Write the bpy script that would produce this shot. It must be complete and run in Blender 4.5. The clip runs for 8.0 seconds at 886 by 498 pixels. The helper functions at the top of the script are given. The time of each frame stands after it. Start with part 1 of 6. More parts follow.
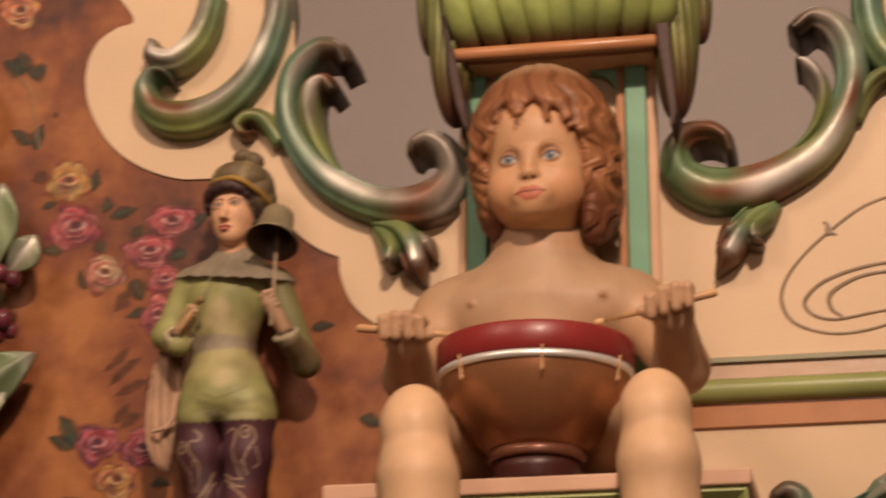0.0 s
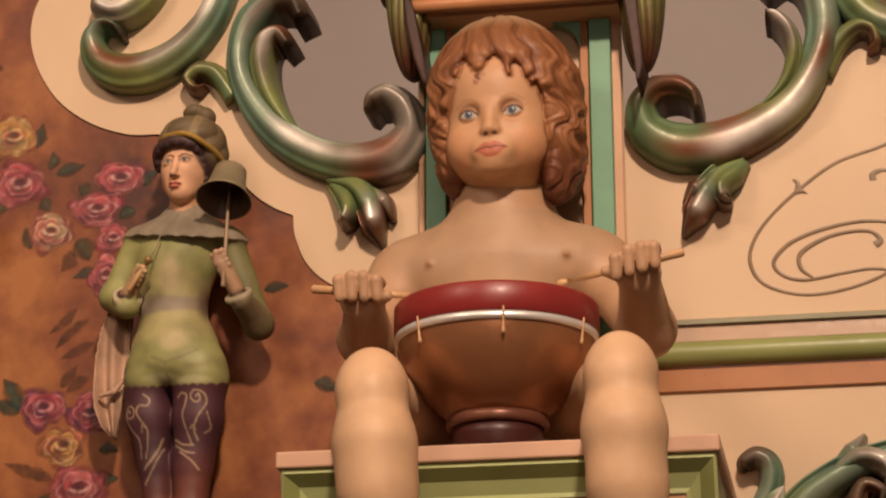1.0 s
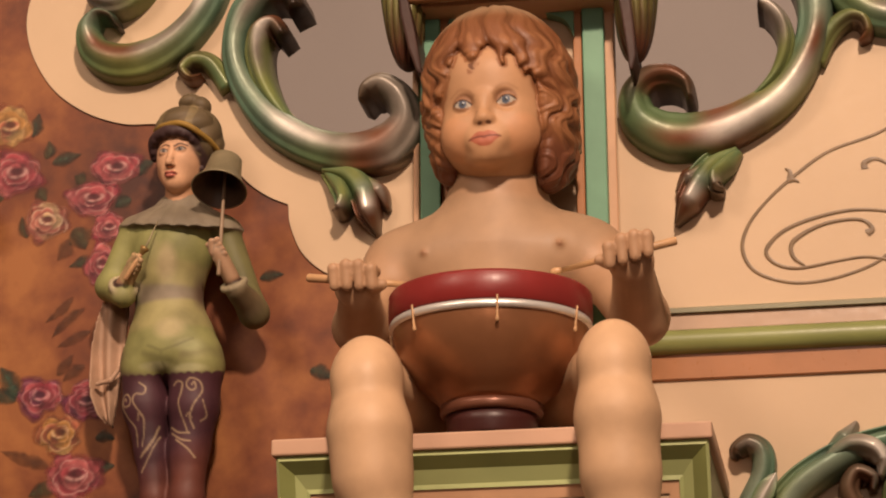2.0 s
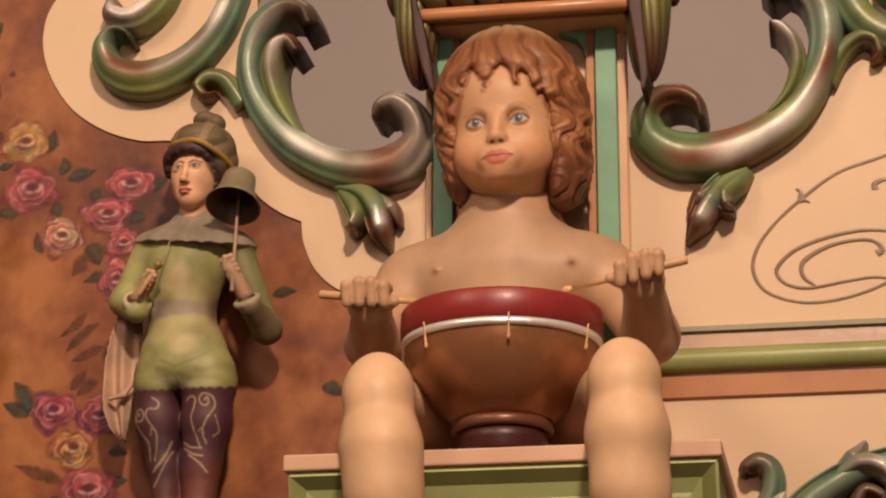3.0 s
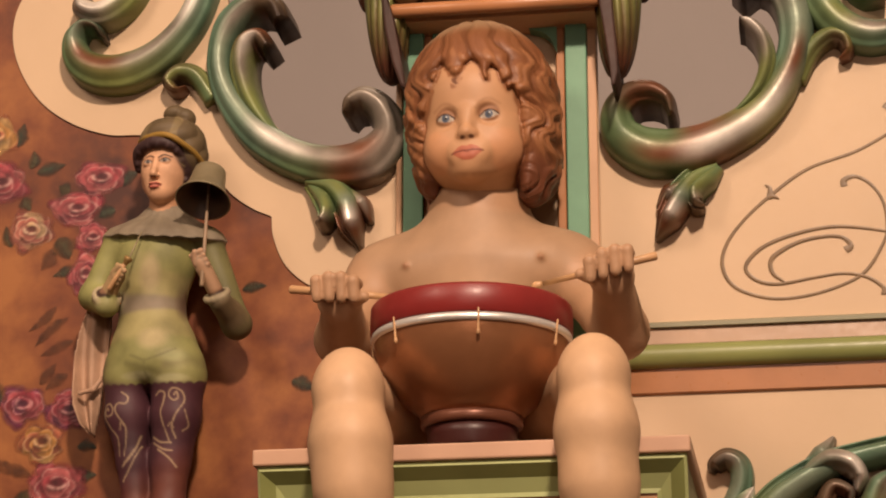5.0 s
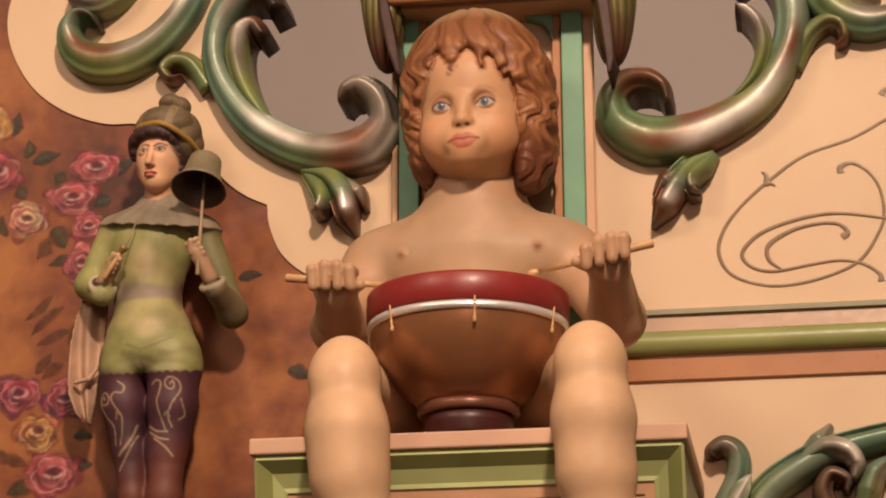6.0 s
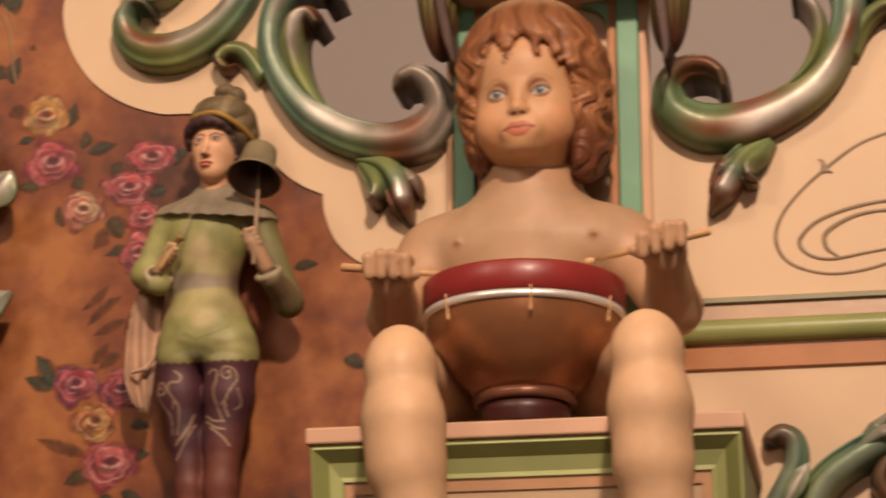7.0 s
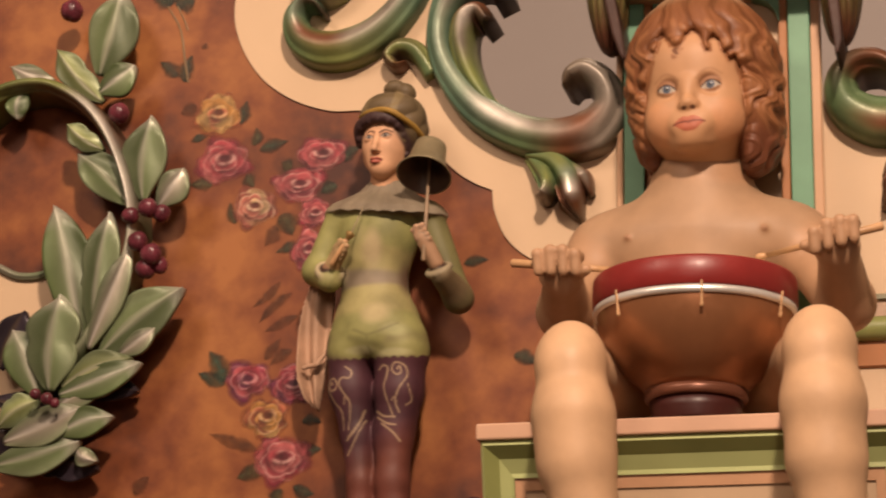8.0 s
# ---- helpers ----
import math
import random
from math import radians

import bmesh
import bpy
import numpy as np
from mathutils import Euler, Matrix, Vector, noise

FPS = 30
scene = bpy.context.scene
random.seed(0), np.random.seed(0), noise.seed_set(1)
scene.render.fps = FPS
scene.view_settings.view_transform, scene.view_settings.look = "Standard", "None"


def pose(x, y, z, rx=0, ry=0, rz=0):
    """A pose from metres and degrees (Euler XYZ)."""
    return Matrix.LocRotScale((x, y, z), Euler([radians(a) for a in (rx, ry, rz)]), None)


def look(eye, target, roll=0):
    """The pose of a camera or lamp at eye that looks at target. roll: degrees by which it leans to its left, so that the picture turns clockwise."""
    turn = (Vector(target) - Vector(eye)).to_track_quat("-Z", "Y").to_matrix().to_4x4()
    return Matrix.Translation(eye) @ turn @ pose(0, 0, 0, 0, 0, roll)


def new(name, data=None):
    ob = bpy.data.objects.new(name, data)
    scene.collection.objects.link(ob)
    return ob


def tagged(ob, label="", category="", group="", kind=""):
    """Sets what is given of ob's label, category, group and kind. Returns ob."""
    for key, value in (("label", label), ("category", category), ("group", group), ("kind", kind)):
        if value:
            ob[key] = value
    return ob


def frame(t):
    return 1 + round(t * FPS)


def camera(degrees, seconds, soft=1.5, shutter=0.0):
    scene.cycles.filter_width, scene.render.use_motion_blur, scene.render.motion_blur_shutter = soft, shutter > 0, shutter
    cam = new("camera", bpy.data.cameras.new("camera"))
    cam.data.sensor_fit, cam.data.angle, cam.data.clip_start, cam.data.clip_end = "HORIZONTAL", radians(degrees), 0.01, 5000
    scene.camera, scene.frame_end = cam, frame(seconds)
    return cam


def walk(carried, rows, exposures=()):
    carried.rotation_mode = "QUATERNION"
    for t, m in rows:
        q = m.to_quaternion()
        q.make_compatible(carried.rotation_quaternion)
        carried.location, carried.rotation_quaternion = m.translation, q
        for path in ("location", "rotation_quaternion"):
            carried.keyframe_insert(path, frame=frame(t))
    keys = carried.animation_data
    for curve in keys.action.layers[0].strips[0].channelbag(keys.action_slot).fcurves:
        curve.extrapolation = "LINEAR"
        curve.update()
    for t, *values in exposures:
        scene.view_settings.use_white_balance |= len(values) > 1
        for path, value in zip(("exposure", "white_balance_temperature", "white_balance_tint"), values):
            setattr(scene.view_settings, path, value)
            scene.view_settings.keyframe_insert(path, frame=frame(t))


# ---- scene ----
from mathutils.geometry import tessellate_polygon

cam = camera(20.67, 8.0, soft=2.0, shutter=0.5)
walk(cam, [
    (0, pose(0.4281, -2.6926, 1.5822, 108.338, 0.006, 10.683)),
    (0.2, pose(0.4183, -2.6408, 1.5997, 108.526, 0.087, 9.763)),
    (0.5, pose(0.4146, -2.6195, 1.6066, 107.669, 0.105, 9.896)),
    (1, pose(0.4127, -2.6082, 1.6101, 107.361, 0.268, 9.733)),
    (1.2, pose(0.4151, -2.622, 1.6055, 106.863, 0.298, 9.685)),
    (1.5, pose(0.4137, -2.6142, 1.6077, 106.396, 0.293, 9.928)),
    (1.7, pose(0.4145, -2.6182, 1.6067, 106.861, 0.434, 9.539)),
    (2.8, pose(0.4166, -2.6312, 1.6028, 107.307, 0.062, 9.994)),
    (3, pose(0.4177, -2.6373, 1.6009, 107.513, -0.07, 9.789)),
    (3.5, pose(0.4163, -2.6288, 1.6037, 107.883, -0.084, 9.394)),
    (4, pose(0.4172, -2.6343, 1.6018, 107.866, -0.011, 9.382)),
    (4.5, pose(0.4168, -2.6319, 1.6026, 107.479, 0.059, 9.232)),
    (4.7, pose(0.418, -2.639, 1.6003, 107.436, 0.03, 9.151)),
    (5.8, pose(0.4181, -2.6396, 1.6001, 107.196, 0.072, 8.956)),
    (6, pose(0.4174, -2.6355, 1.6014, 107.121, 0.177, 9.027)),
    (6.5, pose(0.4182, -2.6401, 1.6, 107.0, 0.191, 9.058)),
    (7, pose(0.4166, -2.6314, 1.6026, 106.861, -0.017, 10.34)),
    (7.2, pose(0.4157, -2.6279, 1.6037, 106.895, -0.369, 11.537)),
    (7.5, pose(0.416, -2.6308, 1.6029, 106.854, -0.623, 12.71)),
    (8, pose(0.4157, -2.6306, 1.6029, 106.728, -1.018, 14.202)),
], exposures=[(0, -0.42), (0.5, -0.44), (1.0, -0.40), (1.5, -0.33), (3.5, -0.33), (4.5, -0.31), (6.5, -0.27), (7.5, -0.32), (8, -0.20)])

# ---- light ----
world = bpy.data.worlds.new("hall_air")
scene.world = world
world.use_nodes = True
world.node_tree.nodes["Background"].inputs[0].default_value = (1.0, 0.82, 0.62, 1)
world.node_tree.nodes["Background"].inputs[1].default_value = 0.045


def lamp(name, eye, target, watts, size, colour):
    data = bpy.data.lights.new(name, "AREA")
    data.energy, data.size, data.color, data.shape = watts, size, colour, "DISK"
    ob = new(name, data)
    ob.matrix_world = look(eye, target)
    return ob


lamp("hall_spot_right", (0.75, -3.1, 4.25), (0.0, -0.15, 2.0), 184, 0.26, (1.0, 0.73, 0.55))
lamp("hall_spot_left", (-1.3, -2.3, 3.9), (-0.2, -0.1, 2.2), 36, 0.8, (1.0, 0.74, 0.56))
# unseen fill added in front to lift the dark parts; no such lamp known
lamp("front_fill_light", (0.6, -4.2, 2.8), (0.2, 0.0, 2.0), 20, 1.2, (1.0, 0.73, 0.59))
# unseen lamp added behind the organ to brighten the wall there
lamp("back_wall_fill_light", (0.0, 1.0, 4.4), (0.0, 2.0, 1.5), 9.5, 0.8, (1.0, 0.77, 0.57))


# ---- materials ----
def material(name, rough=0.5, metal=0.0):
    m = bpy.data.materials.new(name)
    m.use_nodes = True
    nt = m.node_tree
    b = nt.nodes["Principled BSDF"]
    b.inputs["Roughness"].default_value = rough
    b.inputs["Metallic"].default_value = metal
    b.inputs["Specular IOR Level"].default_value = 0.35
    return m, nt, b


def noise_node(nt, scale, detail=4, coord="Object"):
    tc = nt.nodes.new("ShaderNodeTexCoord")
    n = nt.nodes.new("ShaderNodeTexNoise")
    n.inputs["Scale"].default_value, n.inputs["Detail"].default_value = scale, detail
    nt.links.new(tc.outputs[coord], n.inputs["Vector"])
    return n


def ramp(nt, src, stops):
    r = nt.nodes.new("ShaderNodeValToRGB")
    e = r.color_ramp.elements
    while len(e) < len(stops):
        e.new(0.5)
    for i, (p, c) in enumerate(stops):
        e[i].position, e[i].color = p, (*c, 1)
    nt.links.new(src, r.inputs[0])
    return r


def bump(nt, b, src, strength, dist):
    u = nt.nodes.new("ShaderNodeBump")
    u.inputs["Strength"].default_value, u.inputs["Distance"].default_value = strength, dist
    nt.links.new(src, u.inputs["Height"])
    nt.links.new(u.outputs[0], b.inputs["Normal"])
    return u


def shade(c, k):
    return tuple(min(1, v * k) for v in c)


def paint(name, colour, rough=0.4, vary=0.12, scale=9, relief=0.25, metal=0.0, fine=140):
    """Brushed oil paint on wood: slow drift of tone, fine grain in the relief and the gloss."""
    m, nt, b = material(name, rough, metal)
    n = noise_node(nt, scale)
    r = ramp(nt, n.outputs[0], [(0.3, shade(colour, 1 - vary)), (0.7, shade(colour, 1 + vary))])
    nt.links.new(r.outputs[0], b.inputs["Base Color"])
    g = noise_node(nt, fine, 3)
    bump(nt, b, g.outputs[0], relief, 0.0006)
    q = nt.nodes.new("ShaderNodeMapRange")
    q.inputs[3].default_value, q.inputs[4].default_value = max(0.05, rough - 0.1), rough + 0.12
    nt.links.new(g.outputs[0], q.inputs[0])
    nt.links.new(q.outputs[0], b.inputs["Roughness"])
    return m


def tinted(name, rough=0.38, grain=60, relief=0.3, metal_from_alpha=False, vary=0.16):
    """Paint whose colours were laid on by hand: read from the mesh's paint attribute, broken up by two noises."""
    m, nt, b = material(name, rough)
    a = nt.nodes.new("ShaderNodeAttribute")
    a.attribute_name = "paint"
    n = noise_node(nt, 22 if vary < 0.4 else 70)
    f = noise_node(nt, grain, 5)
    r = ramp(nt, n.outputs[0], [(0.3, (1 - vary,) * 3), (0.7, (1 + vary * 0.3,) * 3)])
    mul = nt.nodes.new("ShaderNodeMix")
    mul.data_type, mul.blend_type = "RGBA", "MULTIPLY"
    mul.inputs[0].default_value = 1
    nt.links.new(a.outputs["Color"], mul.inputs[6])
    nt.links.new(r.outputs[0], mul.inputs[7])
    nt.links.new(mul.outputs[2], b.inputs["Base Color"])
    bump(nt, b, f.outputs[0], relief, 0.0008)
    q = nt.nodes.new("ShaderNodeMapRange")
    q.inputs[3].default_value, q.inputs[4].default_value = rough - 0.1, rough + 0.14
    nt.links.new(f.outputs[0], q.inputs[0])
    nt.links.new(q.outputs[0], b.inputs["Roughness"])
    if metal_from_alpha:
        nt.links.new(a.outputs["Alpha"], b.inputs["Metallic"])
    return m


def mottled(name, dark, mid, light, rough=0.45):
    """The clouded red-brown ground behind the painted flowers."""
    m, nt, b = material(name, rough)
    n1, n2 = noise_node(nt, 6.5, 7), noise_node(nt, 38, 6)
    mix = nt.nodes.new("ShaderNodeMath")
    mix.operation = "MULTIPLY_ADD"
    mix.inputs[1].default_value = 0.35
    nt.links.new(n2.outputs[0], mix.inputs[0])
    nt.links.new(n1.outputs[0], mix.inputs[2])
    r = ramp(nt, mix.outputs[0], [(0.48, dark), (0.66, mid), (0.88, light)])
    nt.links.new(r.outputs[0], b.inputs["Base Color"])
    bump(nt, b, n2.outputs[0], 0.25, 0.0008)
    return m


CREAM = paint("cream_paint", (0.545, 0.392, 0.252), 0.55, 0.05, 5, 0.15)
RED = mottled("clouded_red_brown_paint", (0.055, 0.014, 0.007), (0.165, 0.045, 0.013), (0.31, 0.115, 0.032), 0.55)
WALL = paint("hall_plaster", (0.40, 0.35, 0.33), 0.8, 0.05, 2)
FLOOR = paint("hall_floor_boards", (0.10, 0.06, 0.035), 0.4, 0.2, 3)
CEIL = paint("hall_ceiling_white", (0.75, 0.72, 0.68), 0.8, 0.04, 2)
POST = paint("sea_green_paint", (0.14, 0.30, 0.19), 0.4, 0.12, 14)
OLIVE = paint("olive_green_paint", (0.215, 0.235, 0.080), 0.35, 0.14, 10)
LIME = paint("light_olive_paint", (0.36, 0.40, 0.17), 0.35, 0.1, 10)
TAN = paint("tan_paint", (0.58, 0.34, 0.20), 0.4, 0.1, 12)
PINK = paint("pinkish_tan_paint", (0.36, 0.225, 0.135), 0.4, 0.08, 12)
SEAT = paint("rosy_tan_seat_paint", (0.52, 0.32, 0.215), 0.4, 0.08, 12)
COPPER = paint("copper_brown_paint", (0.38, 0.17, 0.075), 0.3, 0.12, 14)
BROWN = paint("dark_red_brown_paint", (0.085, 0.028, 0.014), 0.35, 0.15, 14)
# near-black brown: the shade below the fluted rim is put into the colour
CHEEK = paint("shaded_brown_paint", (0.036, 0.013, 0.008), 0.55, 0.3, 14)
GREY_LINE = paint("grey_green_line_paint", (0.24, 0.23, 0.15), 0.5, 0.1, 20)
LINE = paint("brown_line_paint", (0.15, 0.085, 0.03), 0.4, 0.2, 60)
CARVED = tinted("green_bronze_carved_paint", 0.37, 80, 0.4, True, 0.36)
LEAFY = tinted("painted_leaf_enamel", 0.34, 80, 0.3, True)
STATUE = tinted("flesh_statue_paint", 0.50, 55, 0.18, False, 0.16)
CLOTH = tinted("painted_costume", 0.58, 70, 0.3, False, 0.38)
PETAL = tinted("oil_painted_flower", 0.5, 120, 0.3, False, 0.45)
brush, brush_node = noise_node(PETAL.node_tree, 130, 5), PETAL.node_tree.nodes.new("ShaderNodeMath")
brush_node.operation, brush_node.inputs[1].default_value = "MULTIPLY_ADD", 0.9
thin = PETAL.node_tree.nodes.new("ShaderNodeMath")
thin.operation, thin.inputs[1].default_value, thin.use_clamp = "SUBTRACT", 0.45, True
PETAL.node_tree.links.new(brush.outputs[0], brush_node.inputs[0])
PETAL.node_tree.links.new([q for q in PETAL.node_tree.nodes if q.type == "ATTRIBUTE"][0].outputs["Alpha"], brush_node.inputs[2])
PETAL.node_tree.links.new(brush_node.outputs[0], thin.inputs[0])
PETAL.node_tree.links.new(thin.outputs[0], PETAL.node_tree.nodes["Principled BSDF"].inputs["Alpha"])
DRUM_RED = paint("dark_red_lacquer", (0.20, 0.020, 0.018), 0.36, 0.12, 20, 0.05)
DRUM_BROWN = paint("bronze_brown_lacquer", (0.33, 0.145, 0.067), 0.34, 0.2, 12, 0.1, 0.62)
SILVER = paint("silver_band", (0.80, 0.78, 0.74), 0.35, 0.04, 30, 0.03, 0.6)
SKIN_HEAD = paint("calf_drumhead", (0.72, 0.62, 0.46), 0.5, 0.06, 20)
FOOT_BROWN = paint("red_bronze_foot_lacquer", (0.150, 0.058, 0.034), 0.34, 0.15, 20, 0.1, 0.3)
WOOD = paint("turned_beech", (0.48, 0.28, 0.14), 0.35, 0.15, 40)
BELL = paint("dull_olive_bell", (0.24, 0.195, 0.115), 0.4, 0.15, 40, 0.2, 0.3)


# ---- mesh helpers ----
def empty(name, at, label, category, group="", kind=""):
    ob = new(name)
    ob.empty_display_size = 0.05
    ob.matrix_world = Matrix.Translation(at)
    return tagged(ob, label, category, group, kind)


def part(name, bm, mat, parent=None, label="", smooth=False, bevel=0.0):
    me = bpy.data.meshes.new(name)
    bmesh.ops.recalc_face_normals(bm, faces=bm.faces)
    bm.to_mesh(me)
    bm.free()
    me.materials.append(mat)
    me.polygons.foreach_set("use_smooth", [smooth] * len(me.polygons))
    ob = new(name, me)
    if bevel:
        mod = ob.modifiers.new("worn_edge", "BEVEL")
        mod.width, mod.segments, mod.limit_method = bevel, 2, "ANGLE"
    if parent:
        ob.parent = parent
        ob.matrix_parent_inverse = parent.matrix_world.inverted()
    if label:
        ob["label"] = label
    return ob


def raw(name, verts, faces, mat, parent=None, label="", smooth=True, colours=None):
    me = bpy.data.meshes.new(name)
    me.from_pydata([tuple(v) for v in verts], [], [tuple(f) for f in faces])
    me.materials.append(mat)
    me.polygons.foreach_set("use_smooth", [smooth] * len(me.polygons))
    if colours is not None:
        at = me.color_attributes.new("paint", "FLOAT_COLOR", "POINT")
        at.data.foreach_set("color", np.asarray(colours, dtype=np.float32).ravel())
    me.update()
    ob = new(name, me)
    if parent:
        ob.parent = parent
        ob.matrix_parent_inverse = parent.matrix_world.inverted()
    if label:
        ob["label"] = label
    return ob


def box(x0, x1, y0, y1, z0, z1):
    bm = bmesh.new()
    v = [bm.verts.new(p) for p in ((x0, y0, z0), (x1, y0, z0), (x1, y1, z0), (x0, y1, z0), (x0, y0, z1), (x1, y0, z1), (x1, y1, z1), (x0, y1, z1))]
    for f in ((0, 1, 2, 3), (4, 5, 6, 7), (0, 1, 5, 4), (1, 2, 6, 5), (2, 3, 7, 6), (3, 0, 4, 7)):
        bm.faces.new([v[i] for i in f])
    return bm


def spline(points, n=12, closed=False):
    """Catmull-Rom through points of any dimension."""
    p = [np.array(q, float) for q in points]
    k = len(p)
    out = []
    for i in range(k if closed else k - 1):
        if closed:
            a, b, c, d = p[i - 1], p[i], p[(i + 1) % k], p[(i + 2) % k]
        else:
            b, c = p[i], p[i + 1]
            a = p[i - 1] if i else 2 * b - c
            d = p[i + 2] if i + 2 < k else 2 * c - b
        for j in range(n):
            t = j / n
            out.append(0.5 * (2 * b + (c - a) * t + (2 * a - 5 * b + 4 * c - d) * t * t + (3 * b - a - 3 * c + d) * t ** 3))
    if not closed:
        out.append(p[-1])
    return np.array(out)


def board(outline, y0, y1):
    """A sawn board: an outline in x and z, cut through from y0 (front) to y1 (back)."""
    bm = bmesh.new()
    f = [bm.verts.new((x, y0, z)) for x, z in outline]
    b = [bm.verts.new((x, y1, z)) for x, z in outline]
    for i, j, k in tessellate_polygon([[Vector((x, z, 0)) for x, z in outline]]):
        bm.faces.new((f[i], f[j], f[k]))
        bm.faces.new((b[k], b[j], b[i]))
    k = len(f)
    for i in range(k):
        bm.faces.new((f[i], b[i], b[(i + 1) % k], f[(i + 1) % k]))
    return bm


def turned(profile, centre, n=64, tilt=0.0):
    """A turned body from (radius, height) pairs about an upright axis, tilted about x."""
    bm = bmesh.new()
    rings = []
    for r, h in profile:
        rings.append([bm.verts.new((max(r, 1e-5) * math.cos(2 * math.pi * i / n), max(r, 1e-5) * math.sin(2 * math.pi * i / n), h)) for i in range(n)])
    for a, b in zip(rings, rings[1:]):
        for i in range(n):
            bm.faces.new((a[i], a[(i + 1) % n], b[(i + 1) % n], b[i]))
    bmesh.ops.remove_doubles(bm, verts=bm.verts, dist=1e-4)
    bmesh.ops.transform(bm, verts=bm.verts, matrix=pose(*centre, tilt))
    return bm


def rod(a, b, ra, rb, n=16, bead=0.0):
    a, b = Vector(a), Vector(b)
    length = (b - a).length
    prof = [(0, 0), (ra * 0.7, 0.0), (ra, ra * 0.4), (ra + (rb - ra) * 0.5, length * 0.5), (rb, length - rb * 0.4), (rb * 0.7, length), (0, length)]
    if bead:
        prof = prof[:5] + [(rb, length - 3 * bead), (bead * 0.8, length - 2.2 * bead), (bead, length - 1.2 * bead), (bead * 0.7, length - 0.3 * bead), (0, length)]
    bm = turned(prof, (0, 0, 0), n)
    bmesh.ops.transform(bm, verts=bm.verts, matrix=Matrix.Translation(a) @ (b - a).to_track_quat("Z", "Y").to_matrix().to_4x4())
    return bm


def moulding(profile, x0, x1):
    """A profile in (y, z) run along x."""
    bm = bmesh.new()
    a = [bm.verts.new((x0, y, z)) for y, z in profile]
    b = [bm.verts.new((x1, y, z)) for y, z in profile]
    k = len(a)
    for i in range(k):
        bm.faces.new((a[i], a[(i + 1) % k], b[(i + 1) % k], b[i]))
    bm.faces.new(a)
    bm.faces.new(b[::-1])
    return bm


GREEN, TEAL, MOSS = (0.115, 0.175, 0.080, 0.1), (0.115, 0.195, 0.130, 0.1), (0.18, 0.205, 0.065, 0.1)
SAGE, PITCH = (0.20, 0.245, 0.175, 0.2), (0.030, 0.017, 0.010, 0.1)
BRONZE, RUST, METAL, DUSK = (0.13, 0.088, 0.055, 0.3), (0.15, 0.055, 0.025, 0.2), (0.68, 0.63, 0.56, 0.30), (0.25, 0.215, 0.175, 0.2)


def blend_stops(stops, u):
    for (u0, c0), (u1, c1) in zip(stops, stops[1:]):
        if u <= u1:
            k = (u - u0) / max(1e-6, u1 - u0)
            k = min(1, max(0, k))
            k = k * k * (3 - 2 * k)
            return np.array(c0) * (1 - k) + np.array(c1) * k
    return np.array(stops[-1][1])


def scroll(name, path, widths, heights, ridge, flank, y0, parent=None, back=0.03, label="", mat=None, groove=0.12, side=1, sub=10):
    """A carved scroll: a rounded strap with a lip and a channel, swept along a path in x and z, standing on the plane y0.
    widths and heights follow the path; ridge and flank are the colours along it."""
    pts = spline(path, sub)
    n = len(pts)
    us = np.linspace(0, 1, n)
    w = 1.1 * np.interp(us, np.linspace(0, 1, len(widths)), widths)
    h = np.interp(us, np.linspace(0, 1, len(heights)), heights)
    tan = np.gradient(pts, axis=0)
    tan /= np.linalg.norm(tan, axis=1)[:, None] + 1e-9
    nor = np.stack([-tan[:, 1], tan[:, 0]], 1) * side
    m = 22
    phi = np.linspace(0, math.pi, m)
    prof = np.sin(phi) ** 0.62
    prof = prof * (1 - groove * np.exp(-((phi - 2.2) / 0.22) ** 2)) + 0.03 * np.exp(-((phi - 2.72) / 0.16) ** 2)
    verts, cols = [], []
    for i in range(n):
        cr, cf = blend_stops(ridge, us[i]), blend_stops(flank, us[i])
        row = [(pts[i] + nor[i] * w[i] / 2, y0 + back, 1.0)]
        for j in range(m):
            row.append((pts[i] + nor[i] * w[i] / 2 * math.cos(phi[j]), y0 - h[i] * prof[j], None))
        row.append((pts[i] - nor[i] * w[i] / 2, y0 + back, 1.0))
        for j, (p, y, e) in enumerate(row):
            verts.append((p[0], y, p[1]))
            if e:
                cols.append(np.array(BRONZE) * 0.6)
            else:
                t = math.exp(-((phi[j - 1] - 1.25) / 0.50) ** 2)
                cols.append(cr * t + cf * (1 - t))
    k = m + 2
    faces = []
    for i in range(n - 1):
        for j in range(k - 1):
            faces.append((i * k + j, i * k + j + 1, (i + 1) * k + j + 1, (i + 1) * k + j))
    faces.append(tuple(range(k))[::-1])
    faces.append(tuple((n - 1) * k + j for j in range(k)))
    return raw(name, verts, faces, mat or CARVED, parent, label, True, cols)


